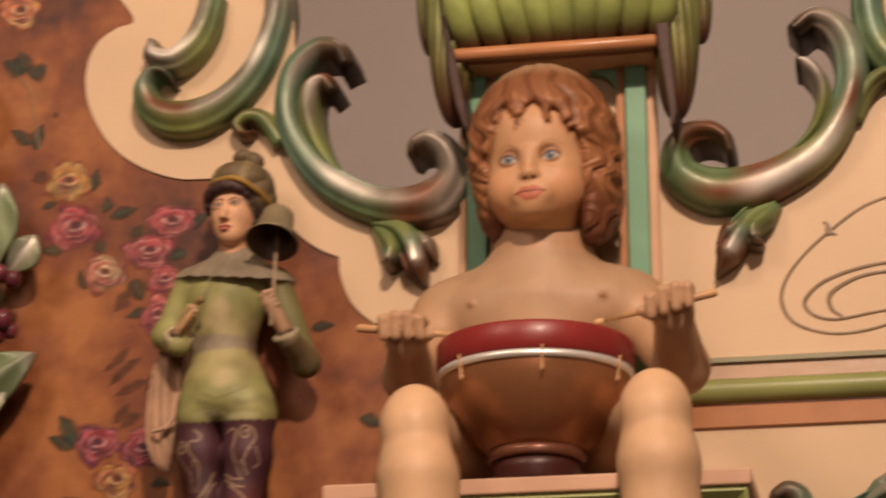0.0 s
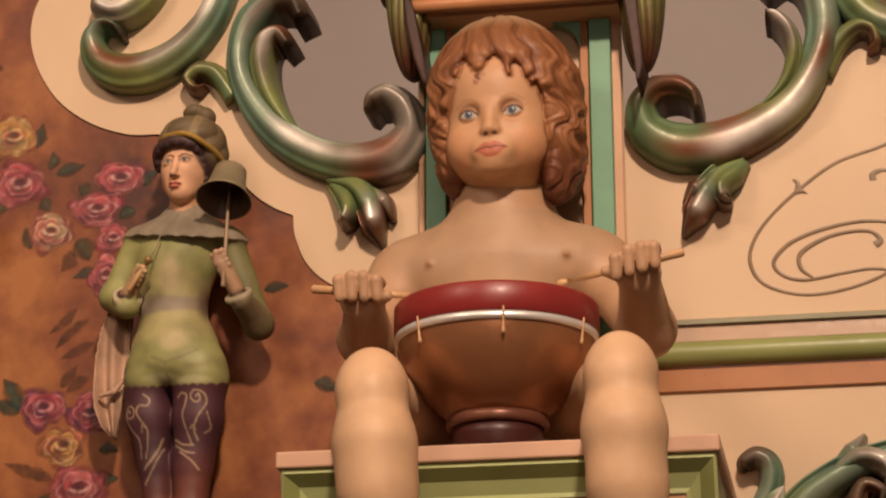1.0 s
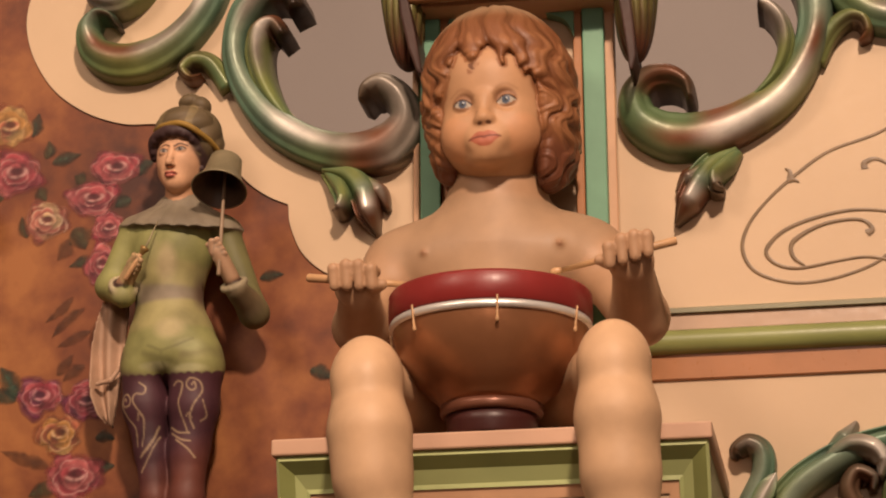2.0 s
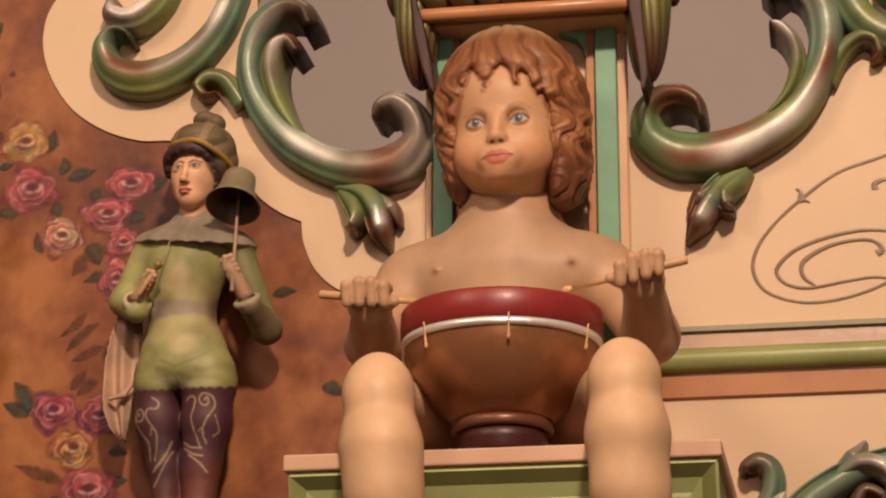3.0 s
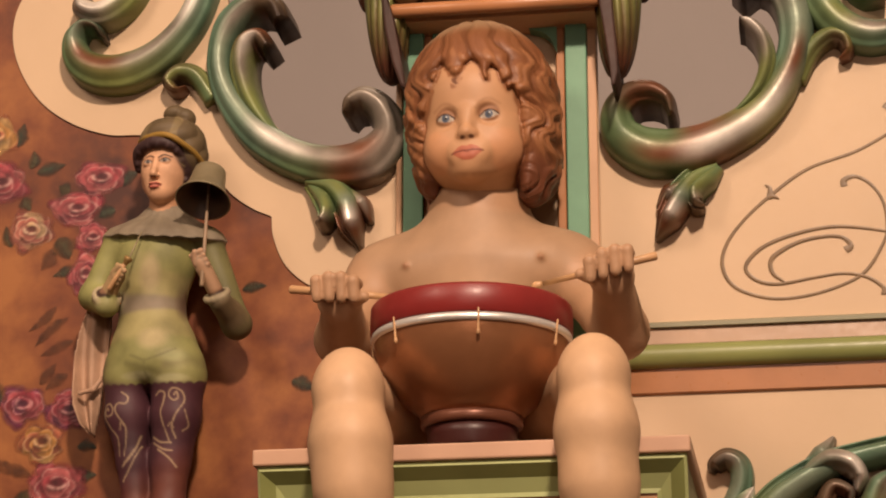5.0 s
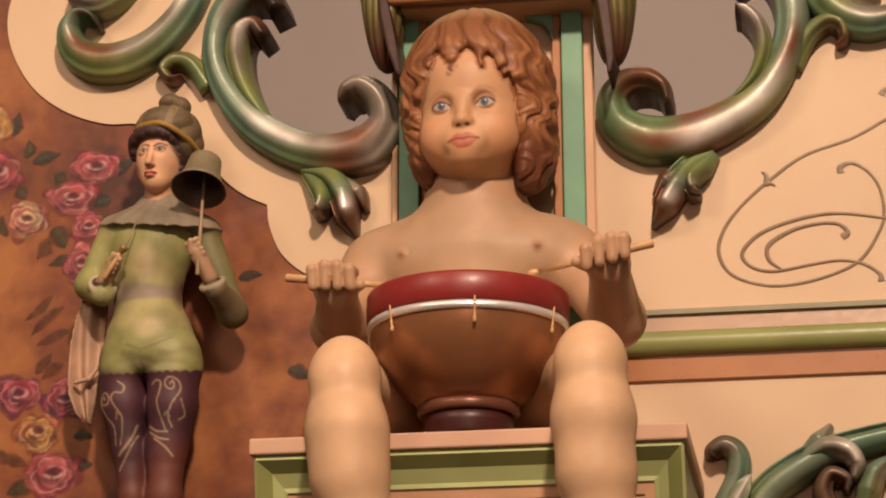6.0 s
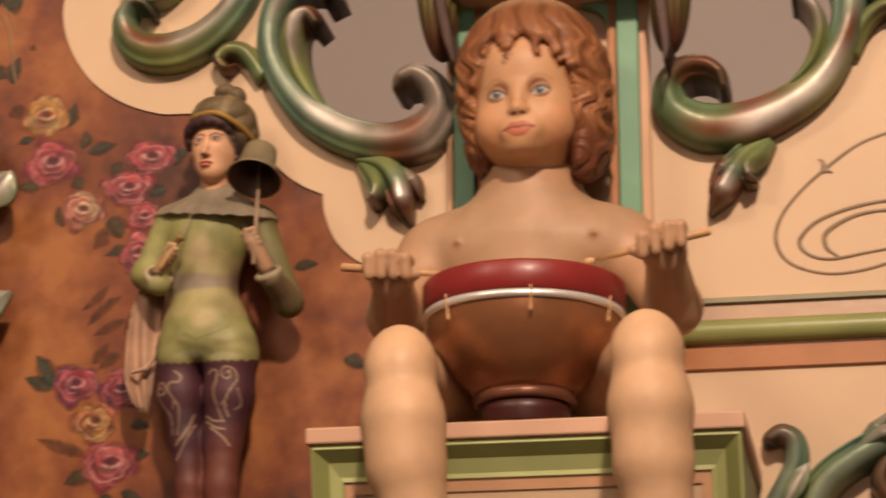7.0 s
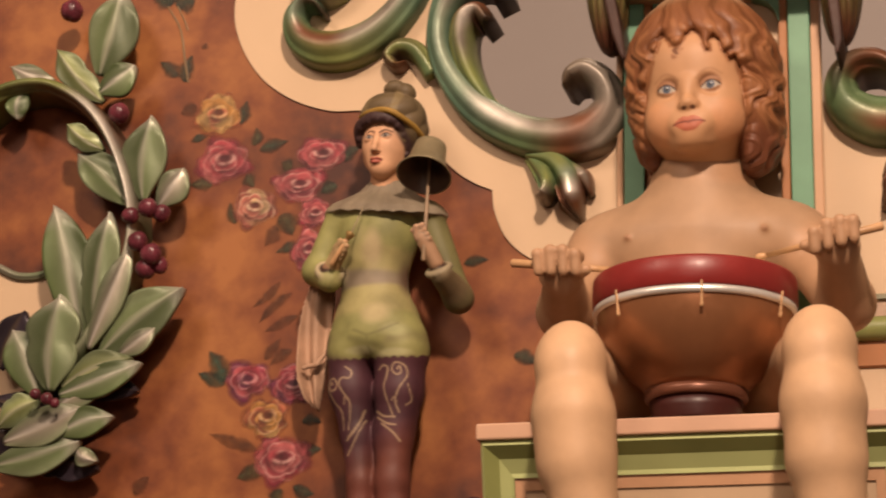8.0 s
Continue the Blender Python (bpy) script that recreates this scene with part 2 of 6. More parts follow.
def leaf(name, base, tip, width, y0, lift, cols, parent=None, label="", lobes=0, curl=0.0, bow=0.0, mat=None, thick=0.006, ridge=0.35, side_tone=0.0):
    """A carved leaf from base to tip (x, z): pointed oval with a raised rib, optional lobes along its rim, rising by lift towards its middle and curling at its tip."""
    b, t = np.array(base), np.array(tip)
    d = t - b
    length = np.linalg.norm(d)
    d /= length
    s = np.array([-d[1], d[0]])
    n, m = 26, 8
    verts, cc = [], []
    for i in range(n + 1):
        u = i / n
        half = width / 2 * (math.sin(math.pi * min(1, u ** 1.15)) ** 0.8 + 0.03 + 0.16 * (1 - u))
        if lobes:
            half *= 0.80 + 0.24 * abs(math.sin(math.pi * lobes * u))
        cen = b + d * length * u + s * bow * math.sin(math.pi * u)
        for j in range(-m, m + 1):
            v = j / m
            y = y0 - lift * math.sin(math.pi * (0.15 + 0.75 * u)) - curl * u ** 3 - ridge * width * (0.30 * (1 - abs(v)) ** 1.6 - 0.16 * math.exp(-(v / 0.1) ** 2) * (1 - u))
            y += 0.05 * width * math.cos(9 * u + 3 * abs(v)) * abs(v)
            p = cen + s * half * v
            verts.append((p[0], y, p[1]))
            k = abs(v)
            c = np.array(cols[0]) * (1 - k) + np.array(cols[1]) * k
            # side_tone makes one half of the leaf lighter and the other darker
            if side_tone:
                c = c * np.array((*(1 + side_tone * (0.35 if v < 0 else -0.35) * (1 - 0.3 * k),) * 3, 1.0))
            rib = math.exp(-(v / 0.16) ** 2) * (1 - 0.6 * u)
            c = c * (1 - rib * 0.7) + np.array(cols[2]) * rib * 0.7
            if u > 0.8:
                q = (u - 0.8) / 0.2
                c = c * (1 - q * 0.6) + np.array(cols[3 if len(cols) > 3 else 2]) * q * 0.6
            cc.append(c)
    w = 2 * m + 1
    faces = [(i * w + j, i * w + j + 1, (i + 1) * w + j + 1, (i + 1) * w + j) for i in range(n) for j in range(w - 1)]
    top = len(verts)
    for x, y, z in verts[:top]:
        verts.append((x, y + thick, z))
        cc.append(np.array(BRONZE) * 0.8)
    faces += [tuple(q + top for q in f[::-1]) for f in faces]
    rim = [i * w for i in range(n + 1)] + [n * w + j for j in range(1, w)] + [i * w + w - 1 for i in range(n - 1, -1, -1)] + [j for j in range(w - 2, 0, -1)]
    for a, c in zip(rim, rim[1:] + rim[:1]):
        faces.append((a, c, c + top, a + top))
    return raw(name, verts, faces, mat or LEAFY, parent, label, True, cc)


# ---- carved figures: rounded bodies melted together on a grid ----
class Carving:
    def __init__(self, lo, hi, cell):
        self.lo, self.h = np.array(lo), cell
        self.n = np.ceil((np.array(hi) - self.lo) / cell).astype(int) + 1
        self.v = np.full(self.n, 1.0, dtype=np.float32)
        self.zones = []

    def grid(self, lo, hi):
        a = np.clip(np.floor((np.array(lo) - self.lo) / self.h).astype(int), 0, self.n - 1)
        b = np.clip(np.ceil((np.array(hi) - self.lo) / self.h).astype(int) + 1, 1, self.n)
        ax = [self.lo[i] + self.h * np.arange(a[i], b[i]) for i in range(3)]
        g = np.stack(np.meshgrid(*ax, indexing="ij"), -1)
        return tuple(slice(a[i], b[i]) for i in range(3)), g

    def melt(self, fn, lo, hi, k, colour, cut=False, rank=0):
        pad = 4 * k + 3 * self.h
        s, g = self.grid(np.array(lo) - pad, np.array(hi) + pad)
        d = fn(g)
        a = self.v[s]
        if cut:
            h = np.clip(0.5 - 0.5 * (a + d) / k, 0, 1)
            self.v[s] = a * (1 - h) - d * h + k * h * (1 - h)
        else:
            h = np.clip(0.5 + 0.5 * (a - d) / k, 0, 1)
            self.v[s] = a * (1 - h) + d * h - k * h * (1 - h)
        if colour is not None:
            self.zones.append((fn, colour, rank))

    def ball(self, c, r, k=0.01, colour=None, turn=(0, 0, 0), cut=False, rank=0):
        c, r = np.array(c, float), np.array(r if hasattr(r, "__len__") else (r, r, r), float)
        m = np.array(Euler([radians(q) for q in turn]).to_matrix())

        def fn(g):
            q = (g - c) @ m
            k0 = np.linalg.norm(q / r, axis=-1)
            k1 = np.linalg.norm(q / (r * r), axis=-1) + 1e-9
            return k0 * (k0 - 1) / k1
        e = r.max()
        self.melt(fn, c - e, c + e, k, colour, cut, rank)

    def limb(self, a, b, ra, rb, k=0.01, colour=None, rank=0):
        a, b = np.array(a, float), np.array(b, float)
        d = b - a

        def fn(g):
            t = np.clip(((g - a) @ d) / (d @ d), 0, 1)
            return np.linalg.norm(g - a - t[..., None] * d, axis=-1) - (ra + (rb - ra) * t)
        e = max(ra, rb)
        self.melt(fn, np.minimum(a, b) - e, np.maximum(a, b) + e, k, colour, rank=rank)

    def tint(self, c, r, colour, rank=5, turn=(0, 0, 0)):
        """A patch of colour only."""
        c, r = np.array(c, float), np.array(r, float)
        m = np.array(Euler([radians(q) for q in turn]).to_matrix())
        self.zones.append((lambda g: (np.linalg.norm(((g - c) @ m) / r, axis=-1) - 1) * r.min(), colour, rank))

    def shell(self, soft=0.002, place=None):
        """The skin of the carving: points, faces and colours, moved by place."""
        v = self.v
        n = np.array(v.shape)
        cs = tuple(n - 1)
        tot, cnt = np.zeros((*cs, 3), np.float32), np.zeros(cs, np.float32)
        cross = []
        for a in range(3):
            lo = [slice(None)] * 3
            hi = [slice(None)] * 3
            lo[a], hi[a] = slice(0, -1), slice(1, None)
            va, vb = v[tuple(lo)], v[tuple(hi)]
            hit = (va < 0) != (vb < 0)
            ijk = np.argwhere(hit)
            t = va[hit] / (va[hit] - vb[hit])
            p = ijk.astype(np.float32)
            p[:, a] += t
            o = [q for q in range(3) if q != a]
            for s0 in (0, -1):
                for s1 in (0, -1):
                    c = ijk.copy()
                    c[:, o[0]] += s0
                    c[:, o[1]] += s1
                    ok = np.all((c >= 0) & (c < np.array(cs)), axis=1)
                    np.add.at(tot, tuple(c[ok].T), p[ok])
                    np.add.at(cnt, tuple(c[ok].T), 1)
            cross.append((a, ijk, va[hit] < 0))
        used = cnt > 0
        ids = np.full(cs, -1, np.int64)
        ids[used] = np.arange(used.sum())
        pts = self.lo + self.h * (tot[used] / cnt[used][:, None])
        faces = []
        for a, ijk, neg in cross:
            o = [(a + 1) % 3, (a + 2) % 3]
            q = []
            for s0, s1 in ((0, 0), (-1, 0), (-1, -1), (0, -1)):
                c = ijk.copy()
                c[:, o[0]] += s0
                c[:, o[1]] += s1
                q.append(np.where(np.all((c >= 0) & (c < np.array(cs)), axis=1), ids[tuple(np.clip(c, 0, np.array(cs) - 1).T)], -1))
            q = np.stack(q, 1)
            q[~neg] = q[~neg][:, ::-1]
            faces.append(q[np.all(q >= 0, axis=1)])
        faces = np.concatenate(faces)
        cols = np.zeros((len(pts), 4), np.float32)
        cols[:, 3] = 1
        top = max(r for _, _, r in self.zones)
        for rank in range(top + 1):
            zs = [(f, c) for f, c, r in self.zones if r == rank]
            if not zs:
                continue
            d = np.stack([f(pts) for f, _ in zs], 1)
            w = np.exp(-np.clip((d - d.min(1, keepdims=True)) / soft, 0, 30))
            w /= w.sum(1, keepdims=True)
            c = w @ np.array([q for _, q in zs])
            if rank == 0:
                cols[:, :3] = c
            else:
                m = np.clip(0.5 - d.min(1) / soft, 0, 1)[:, None]
                cols[:, :3] = cols[:, :3] * (1 - m) + c * m
        if place is not None:
            m = np.array(place)
            pts = pts @ m[:3, :3].T + m[:3, 3]
        return pts, faces, cols


def carved(name, shells, mat, label, category):
    """One figure out of the skins of one or more carvings."""
    pts, faces, cols, base = [], [], [], 0
    for p, f, c in shells:
        pts.append(p), faces.append(f + base), cols.append(c)
        base += len(p)
    ob = raw(name, np.concatenate(pts), np.concatenate(faces).tolist(), mat, None, "", True, np.concatenate(cols))
    mod = ob.modifiers.new("sanded", "SMOOTH")
    mod.factor, mod.iterations = 0.5, 2
    return tagged(ob, label, category)


class Outline:
    """A drawn outline in two dimensions: above nought inside, by distance from its edge."""

    def __init__(self, points, cell=0.0005, pad=0.02):
        p = np.array(points, float)
        self.lo, self.cell = p.min(0) - pad, cell
        n = np.ceil((p.max(0) + pad - self.lo) / cell).astype(int) + 1
        g = np.stack(np.meshgrid(*[self.lo[i] + cell * np.arange(n[i]) for i in range(2)], indexing="ij"), -1)
        far, inside = np.full(g.shape[:2], 1e9), np.zeros(g.shape[:2], bool)
        for a, b in zip(p, np.roll(p, -1, 0)):
            d = b - a
            t = np.clip(((g - a) @ d) / (d @ d + 1e-12), 0, 1)
            far = np.minimum(far, np.linalg.norm(g - a - t[..., None] * d, axis=-1))
            cross = (a[1] > g[..., 1]) != (b[1] > g[..., 1])
            inside ^= cross & (g[..., 0] < a[0] + (g[..., 1] - a[1]) * d[0] / (d[1] if d[1] else 1e-12))
        self.v = np.where(inside, far, -far)

    def __call__(self, x, z):
        n = np.array(self.v.shape) - 1
        u, w = np.clip((x - self.lo[0]) / self.cell, 0, n[0] - 0.001), np.clip((z - self.lo[1]) / self.cell, 0, n[1] - 0.001)
        i, j = u.astype(int), w.astype(int)
        a, b = u - i, w - j
        return self.v[i, j] * (1 - a) * (1 - b) + self.v[i + 1, j] * a * (1 - b) + self.v[i, j + 1] * (1 - a) * b + self.v[i + 1, j + 1] * a * b


def sphere(g, c, r):
    return np.linalg.norm(g - np.array(c), axis=-1) - r


def oval(g, c, r):
    q, r = g - np.array(c), np.array(r)
    k0 = np.linalg.norm(q / r, axis=-1)
    return k0 * (k0 - 1) / (np.linalg.norm(q / (r * r), axis=-1) + 1e-9)


def soft_min(a, b, k):
    h = np.clip(0.5 + 0.5 * (a - b) / k, 0, 1)
    return a * (1 - h) + b * h - k * h * (1 - h)


def carve_eye(c, at, width, high, r, out, colours, lid_k=0.0010):
    """An eye in its hollow: a ball between two lids. colours: lid, white, iris, pupil, lash, hollow. out is the side (-1 or 1) of its outer corner."""
    e = np.array(at, float)
    lid, white, iris, pupil, lash, hollow = colours
    half = width / 2
    centre = e + (0, 0.86 * r, 0)
    c.ball(e + (0, -0.25 * r, 0.10 * r), (1.15 * half, 0.55 * r, 1.0 * high), 0.6 * r, None, cut=True)
    c.ball(centre, r, 0.0006, None)

    def tall(g):
        return g[..., 2] - e[2] - 0.08 * out * (g[..., 0] - e[0])

    def edge(g, k):
        return k * high / 2 * np.clip(1 - ((g[..., 0] - e[0]) / half) ** 2, -0.4, 1)

    def beside(g):
        return np.maximum(np.abs(g[..., 0] - e[0]) - half, np.linalg.norm(g - e, axis=-1) - 1.6 * half)

    def upper(g):
        return np.maximum(sphere(g, centre, r * 1.09), np.maximum(edge(g, 1.1) - tall(g), np.maximum(tall(g) - 1.0 * high, beside(g) - 0.1 * half)))

    def lower(g):
        return np.maximum(sphere(g, centre, r * 1.04), np.maximum(tall(g) - edge(g, -0.85), np.maximum(-0.9 * high - tall(g), beside(g) - 0.1 * half)))

    c.melt(upper, e - 1.3 * r, e + 1.3 * r, lid_k, None)
    c.melt(lower, e - 1.3 * r, e + 1.3 * r, lid_k, None)
    c.zones.append((lambda g: (oval(g, e + (0, 0, 0.35 * high), (1.15 * half, 2 * r, 1.0 * high))) * 0.3, hollow, 1))
    c.zones.append((lambda g: np.maximum(beside(g), np.maximum(tall(g) - edge(g, 1.1), edge(g, -0.85) - tall(g))), white, 3))
    c.tint(e + (0, 0, 0.06 * high), (0.44 * high, 2 * r, 0.47 * high), iris, 4)
    c.zones.append((lambda g: np.maximum(beside(g), np.maximum(tall(g) - edge(g, 1.1) - 0.12 * high, edge(g, 1.1) - tall(g) - 0.10 * high)), lash, 6))
    c.zones.append((lambda g: np.maximum(beside(g), np.maximum(edge(g, -0.85) - tall(g) - 0.06 * high, tall(g) - edge(g, -0.85))), lid, 5))
    c.tint(e + (0, 0, 0.06 * high), (0.18 * high, 2 * r, 0.20 * high), pupil, 5)
    # small painted glint of light on the iris
    c.tint(e + (0.12 * high, 0, 0.22 * high), (0.08 * high, 2 * r, 0.08 * high), (0.62, 0.62, 0.62), 7)


# ---- the hall ----
def setting(name, bm, mat, label, category, bevel=0.0):
    return tagged(part(name, bm, mat, bevel=bevel), label, category, "", "structure")


setting("floor", box(-4.2, 4.2, -6.2, 2.6, -0.12, 0), FLOOR, "brown boarded floor of the exhibition hall", "floor")
setting("ceiling", box(-4.2, 4.2, -6.2, 2.6, 4.6, 4.75), CEIL, "plain white hall ceiling", "ceiling")
setting("wall_north", box(-4.2, 4.2, 2.4, 2.6, 0, 4.6), WALL, "plain grey-brown plaster wall behind the organ", "wall")
setting("wall_south", box(-4.2, 4.2, -6.2, -6.0, 0, 4.6), WALL, "plain plaster hall wall", "wall")
setting("wall_east", box(4.0, 4.2, -6.0, 2.4, 0, 4.6), WALL, "plain plaster hall wall", "wall")
setting("wall_west", box(-4.2, -4.0, -6.0, 2.4, 0, 4.6), WALL, "plain plaster hall wall", "wall")

# ---- organ front: boards ----
FRONT = -0.02
edge_curve = spline([(-0.512, 2.869), (-0.470, 2.812), (-0.491, 2.800), (-0.513, 2.785), (-0.526, 2.758), (-0.528, 2.722), (-0.516, 2.682), (-0.489, 2.641), (-0.449, 2.611), (-0.403, 2.594), (-0.362, 2.591), (-0.320, 2.581), (-0.283, 2.551), (-0.252, 2.513), (-0.226, 2.493), (-0.203, 2.482)], 8)
edge_low = spline([(-0.202, 2.481), (-0.199, 2.455), (-0.184, 2.421), (-0.154, 2.395), (-0.111, 2.382), (-0.058, 2.374)], 6)
valley_right = spline([(0.431, 2.874), (0.413, 2.704), (0.381, 2.636), (0.340, 2.573), (0.294, 2.541), (0.243, 2.527), (0.201, 2.540), (0.176, 2.573)], 6)
valley_left = spline([(-0.048, 2.569), (-0.086, 2.543), (-0.132, 2.544), (-0.187, 2.580), (-0.229, 2.640), (-0.254, 2.700), (-0.263, 2.781), (-0.270, 2.931)], 6)
outline = [*edge_curve, *edge_low, *[(-0.057, 1.806), (0.600, 1.796), (0.675, 2.854)], *valley_right, *[(0.184, 2.924), (-0.049, 2.943)], *valley_left, (-0.5079, 2.9501)]
cream = setting("wall_organ_front", board(outline, FRONT, -0.0125), CREAM, "cream painted sawn front board of the organ", "panel")
red_outline = [(-1.100, 1.823), (-1.257, 3.129), (-0.376, 3.052), (-0.335, 2.643), (-0.243, 2.559), (-0.120, 2.427), (-0.014, 2.381), (-0.015, 1.806)]
red = setting("wall_flower_panel", board(red_outline, -0.0172, 0.02), RED, "clouded red-brown panel painted with roses", "panel")
setting("wall_organ_base", box(-1.1857, 0.6433, 0.02, 0.25, 0.0, 1.8972), BROWN, "dark brown organ case below the front", "panel")
setting("wall_organ_ledge", box(-1.1857, 0.6433, -0.30, 0.02, 1.9, 1.93), BROWN, "dark brown ledge along the organ case", "ledge")

# ---- horizontal moulding ----
mx0, mx1 = 0.1412, 0.6344


def half_round(y0, z0, z1, bulge, n=12):
    zc, r = (z0 + z1) / 2, (z1 - z0) / 2
    return [(y0 - bulge * math.sin(math.pi * i / n), zc - r * math.cos(math.pi * i / n)) for i in range(n + 1)]


mould = empty("wall_moulding", (mx0, FRONT, 2.2892), "olive, tan and brown moulding across the organ front", "moulding", "", "structure")
part("fillet", moulding([(FRONT, 2.3247), (-0.032, 2.3248), (-0.032, 2.3293), (FRONT, 2.3339)], mx0, mx1), GREY_LINE, mould, "grey-green painted line")
part("band", moulding([(FRONT, 2.3060), (-0.029, 2.3060), (-0.027, 2.3247), (FRONT, 2.3281)], mx0, mx1), PINK, mould, "pinkish tan flat band")
part("roll", moulding([*half_round(-0.028, 2.2788, 2.3056, 0.012, 40), (FRONT, 2.3056), (FRONT, 2.2788)], mx0, mx1), OLIVE, mould, "olive green rounded moulding")
part("fascia", moulding([(FRONT, 2.2501), (-0.025, 2.2518), (-0.026, 2.2786), (FRONT, 2.2787)], mx0, mx1), COPPER, mould, "copper brown fascia board")

# ---- niche of green pilasters behind the drummer ----
niche = empty("pilaster_frame", (0.063, -0.02, 2.5491), "sea-green and tan framed niche on the organ front", "frame")


def slab(name, x0, x1, y0, y1, z0, z1, mat, parent, label="", bevel=0.0015):
    return part(name, box(min(x0, x1), max(x0, x1), min(y0, y1), max(y0, y1), min(z0, z1), max(z0, z1)), mat, parent, label, False, bevel)


zt, zb = 2.6978, 2.1584
slab("back_panel", -0.0548, 0.1821, -0.026, FRONT - 0.001, zt + 0.12, zb, CREAM, niche, "cream back panel")
slab("stile", -0.0414, -0.0184, -0.050, -0.026, zt, zb, POST, niche, "sea-green upright")
slab("stile", 0.1469, 0.1713, -0.050, -0.026, zt, zb, POST, niche, "sea-green upright")
slab("inner_fillet", -0.0194, -0.0095, -0.042, -0.026, zt, zb, COPPER, niche, "brown inner fillet")
slab("inner_fillet", 0.1355, 0.1452, -0.042, -0.026, zt, zb, COPPER, niche, "brown inner fillet")
slab("outer_fillet", -0.0523, -0.0457, -0.034, -0.026, zt, zb, TAN, niche, "tan outer fillet")
slab("outer_fillet", 0.1701, 0.1811, -0.034, -0.026, zt, zb, TAN, niche, "tan outer fillet")
slab("top_rail", -0.0507, 0.1775, -0.052, -0.026, zt + 0.001, zt + 0.12, TAN, niche, "tan top rail")
arch = spline([(0.137, 2.655), (0.130, 2.672), (0.120, 2.681), (0.105, 2.686)], 6)
arch_out = [*arch, *[(0.105, 2.690), (0.137, 2.688)]]
part("corner_bracket", board(arch_out, -0.046, -0.026), POST, niche, "sea-green curved corner")
arch = spline([(-0.008, 2.649), (-0.002, 2.666), (0.010, 2.677), (0.026, 2.682)], 6)
arch_out = [*arch, *[(0.026, 2.689), (-0.008, 2.691)]]
part("corner_bracket", board(arch_out, -0.046, -0.026), POST, niche, "sea-green curved corner")

# ---- fluted capital over the niche ----
cap = empty("fluted_capital", (0.0657, -0.03, 2.7421), "green fluted capital with copper bead on the organ front", "capital")
cz = 2.6866
slab("block", -0.0454, 0.1857, -0.085, -0.027, cz, cz + 0.22, TAN, cap, "tan soffit block")
part("bead", rod((-0.0517, -0.10, cz + 0.008), (0.1917, -0.10, cz + 0.008), 0.0085, 0.0085, 20), COPPER, cap, "copper brown bead", True)


for side_outline in ([(-0.054, 2.742), (-0.049, 2.706), (-0.042, 2.680), (-0.035, 2.643), (-0.027, 2.593), (-0.034, 2.597), (-0.044, 2.627), (-0.053, 2.669), (-0.057, 2.707), (-0.061, 2.742)],
                     [(0.190, 2.724), (0.193, 2.682), (0.198, 2.648), (0.203, 2.606), (0.205, 2.582), (0.209, 2.584), (0.213, 2.599), (0.212, 2.626), (0.209, 2.667), (0.206, 2.723)]):
    part("cheek", board(side_outline, -0.116, -0.027), CHEEK, cap, "dark red-brown side cheek", False, 0.003)

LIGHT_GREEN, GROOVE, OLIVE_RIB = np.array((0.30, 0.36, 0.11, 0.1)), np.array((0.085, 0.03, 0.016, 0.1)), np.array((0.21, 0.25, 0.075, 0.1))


def ribbed(name, cx, cy, cz_, rx, ry, height, ribs, twist, parent, label, droop=0.0):
    """A carved bulb with slanting ribs, narrowing to its lower tip."""
    verts, cols, faces = [], [], []
    n, m = 40, 96
    for i in range(n + 1):
        u = i / n
        t = min(1, u * 1.9 + 0.01)
        r = (1 - (1 - t) ** 2.5) ** 0.4 * (0.9 + 0.14 * u)
        for j in range(m):
            a = 2 * math.pi * j / m
            k = abs(math.sin(ribs * a / 2 + twist * u * 2))
            q = r * (0.89 + 0.12 * k ** 0.6)
            verts.append((cx + droop * (1 - u) + rx * q * math.cos(a), cy + ry * q * math.sin(a), cz_ + height * u))
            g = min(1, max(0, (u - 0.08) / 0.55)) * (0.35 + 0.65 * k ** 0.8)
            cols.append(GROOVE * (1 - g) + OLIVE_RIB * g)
    for i in range(n):
        for j in range(m):
            faces.append((i * m + j, i * m + (j + 1) % m, (i + 1) * m + (j + 1) % m, (i + 1) * m + j))
    faces.append(tuple(range(m))[::-1])
    faces.append(tuple(n * m + j for j in range(m)))
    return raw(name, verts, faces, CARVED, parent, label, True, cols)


ribbed("side_drop", 0.2159, -0.070, 2.6087, 0.0265, 0.042, 0.19, 14, 3.2, cap, "ribbed olive side drop", -0.008)
ribbed("side_drop", -0.0638, -0.070, 2.6181, 0.0260, 0.042, 0.19, 14, -3.2, cap, "ribbed olive side drop", 0.012)
ribbed("side_drop", 0.2382, -0.045, 2.7111, 0.0150, 0.022, 0.12, 12, 1.5, cap, "ribbed olive side drop", 0.0)
ribbed("side_drop", -0.0917, -0.045, 2.7195, 0.0150, 0.022, 0.12, 12, -1.5, cap, "ribbed olive side drop", 0.006)


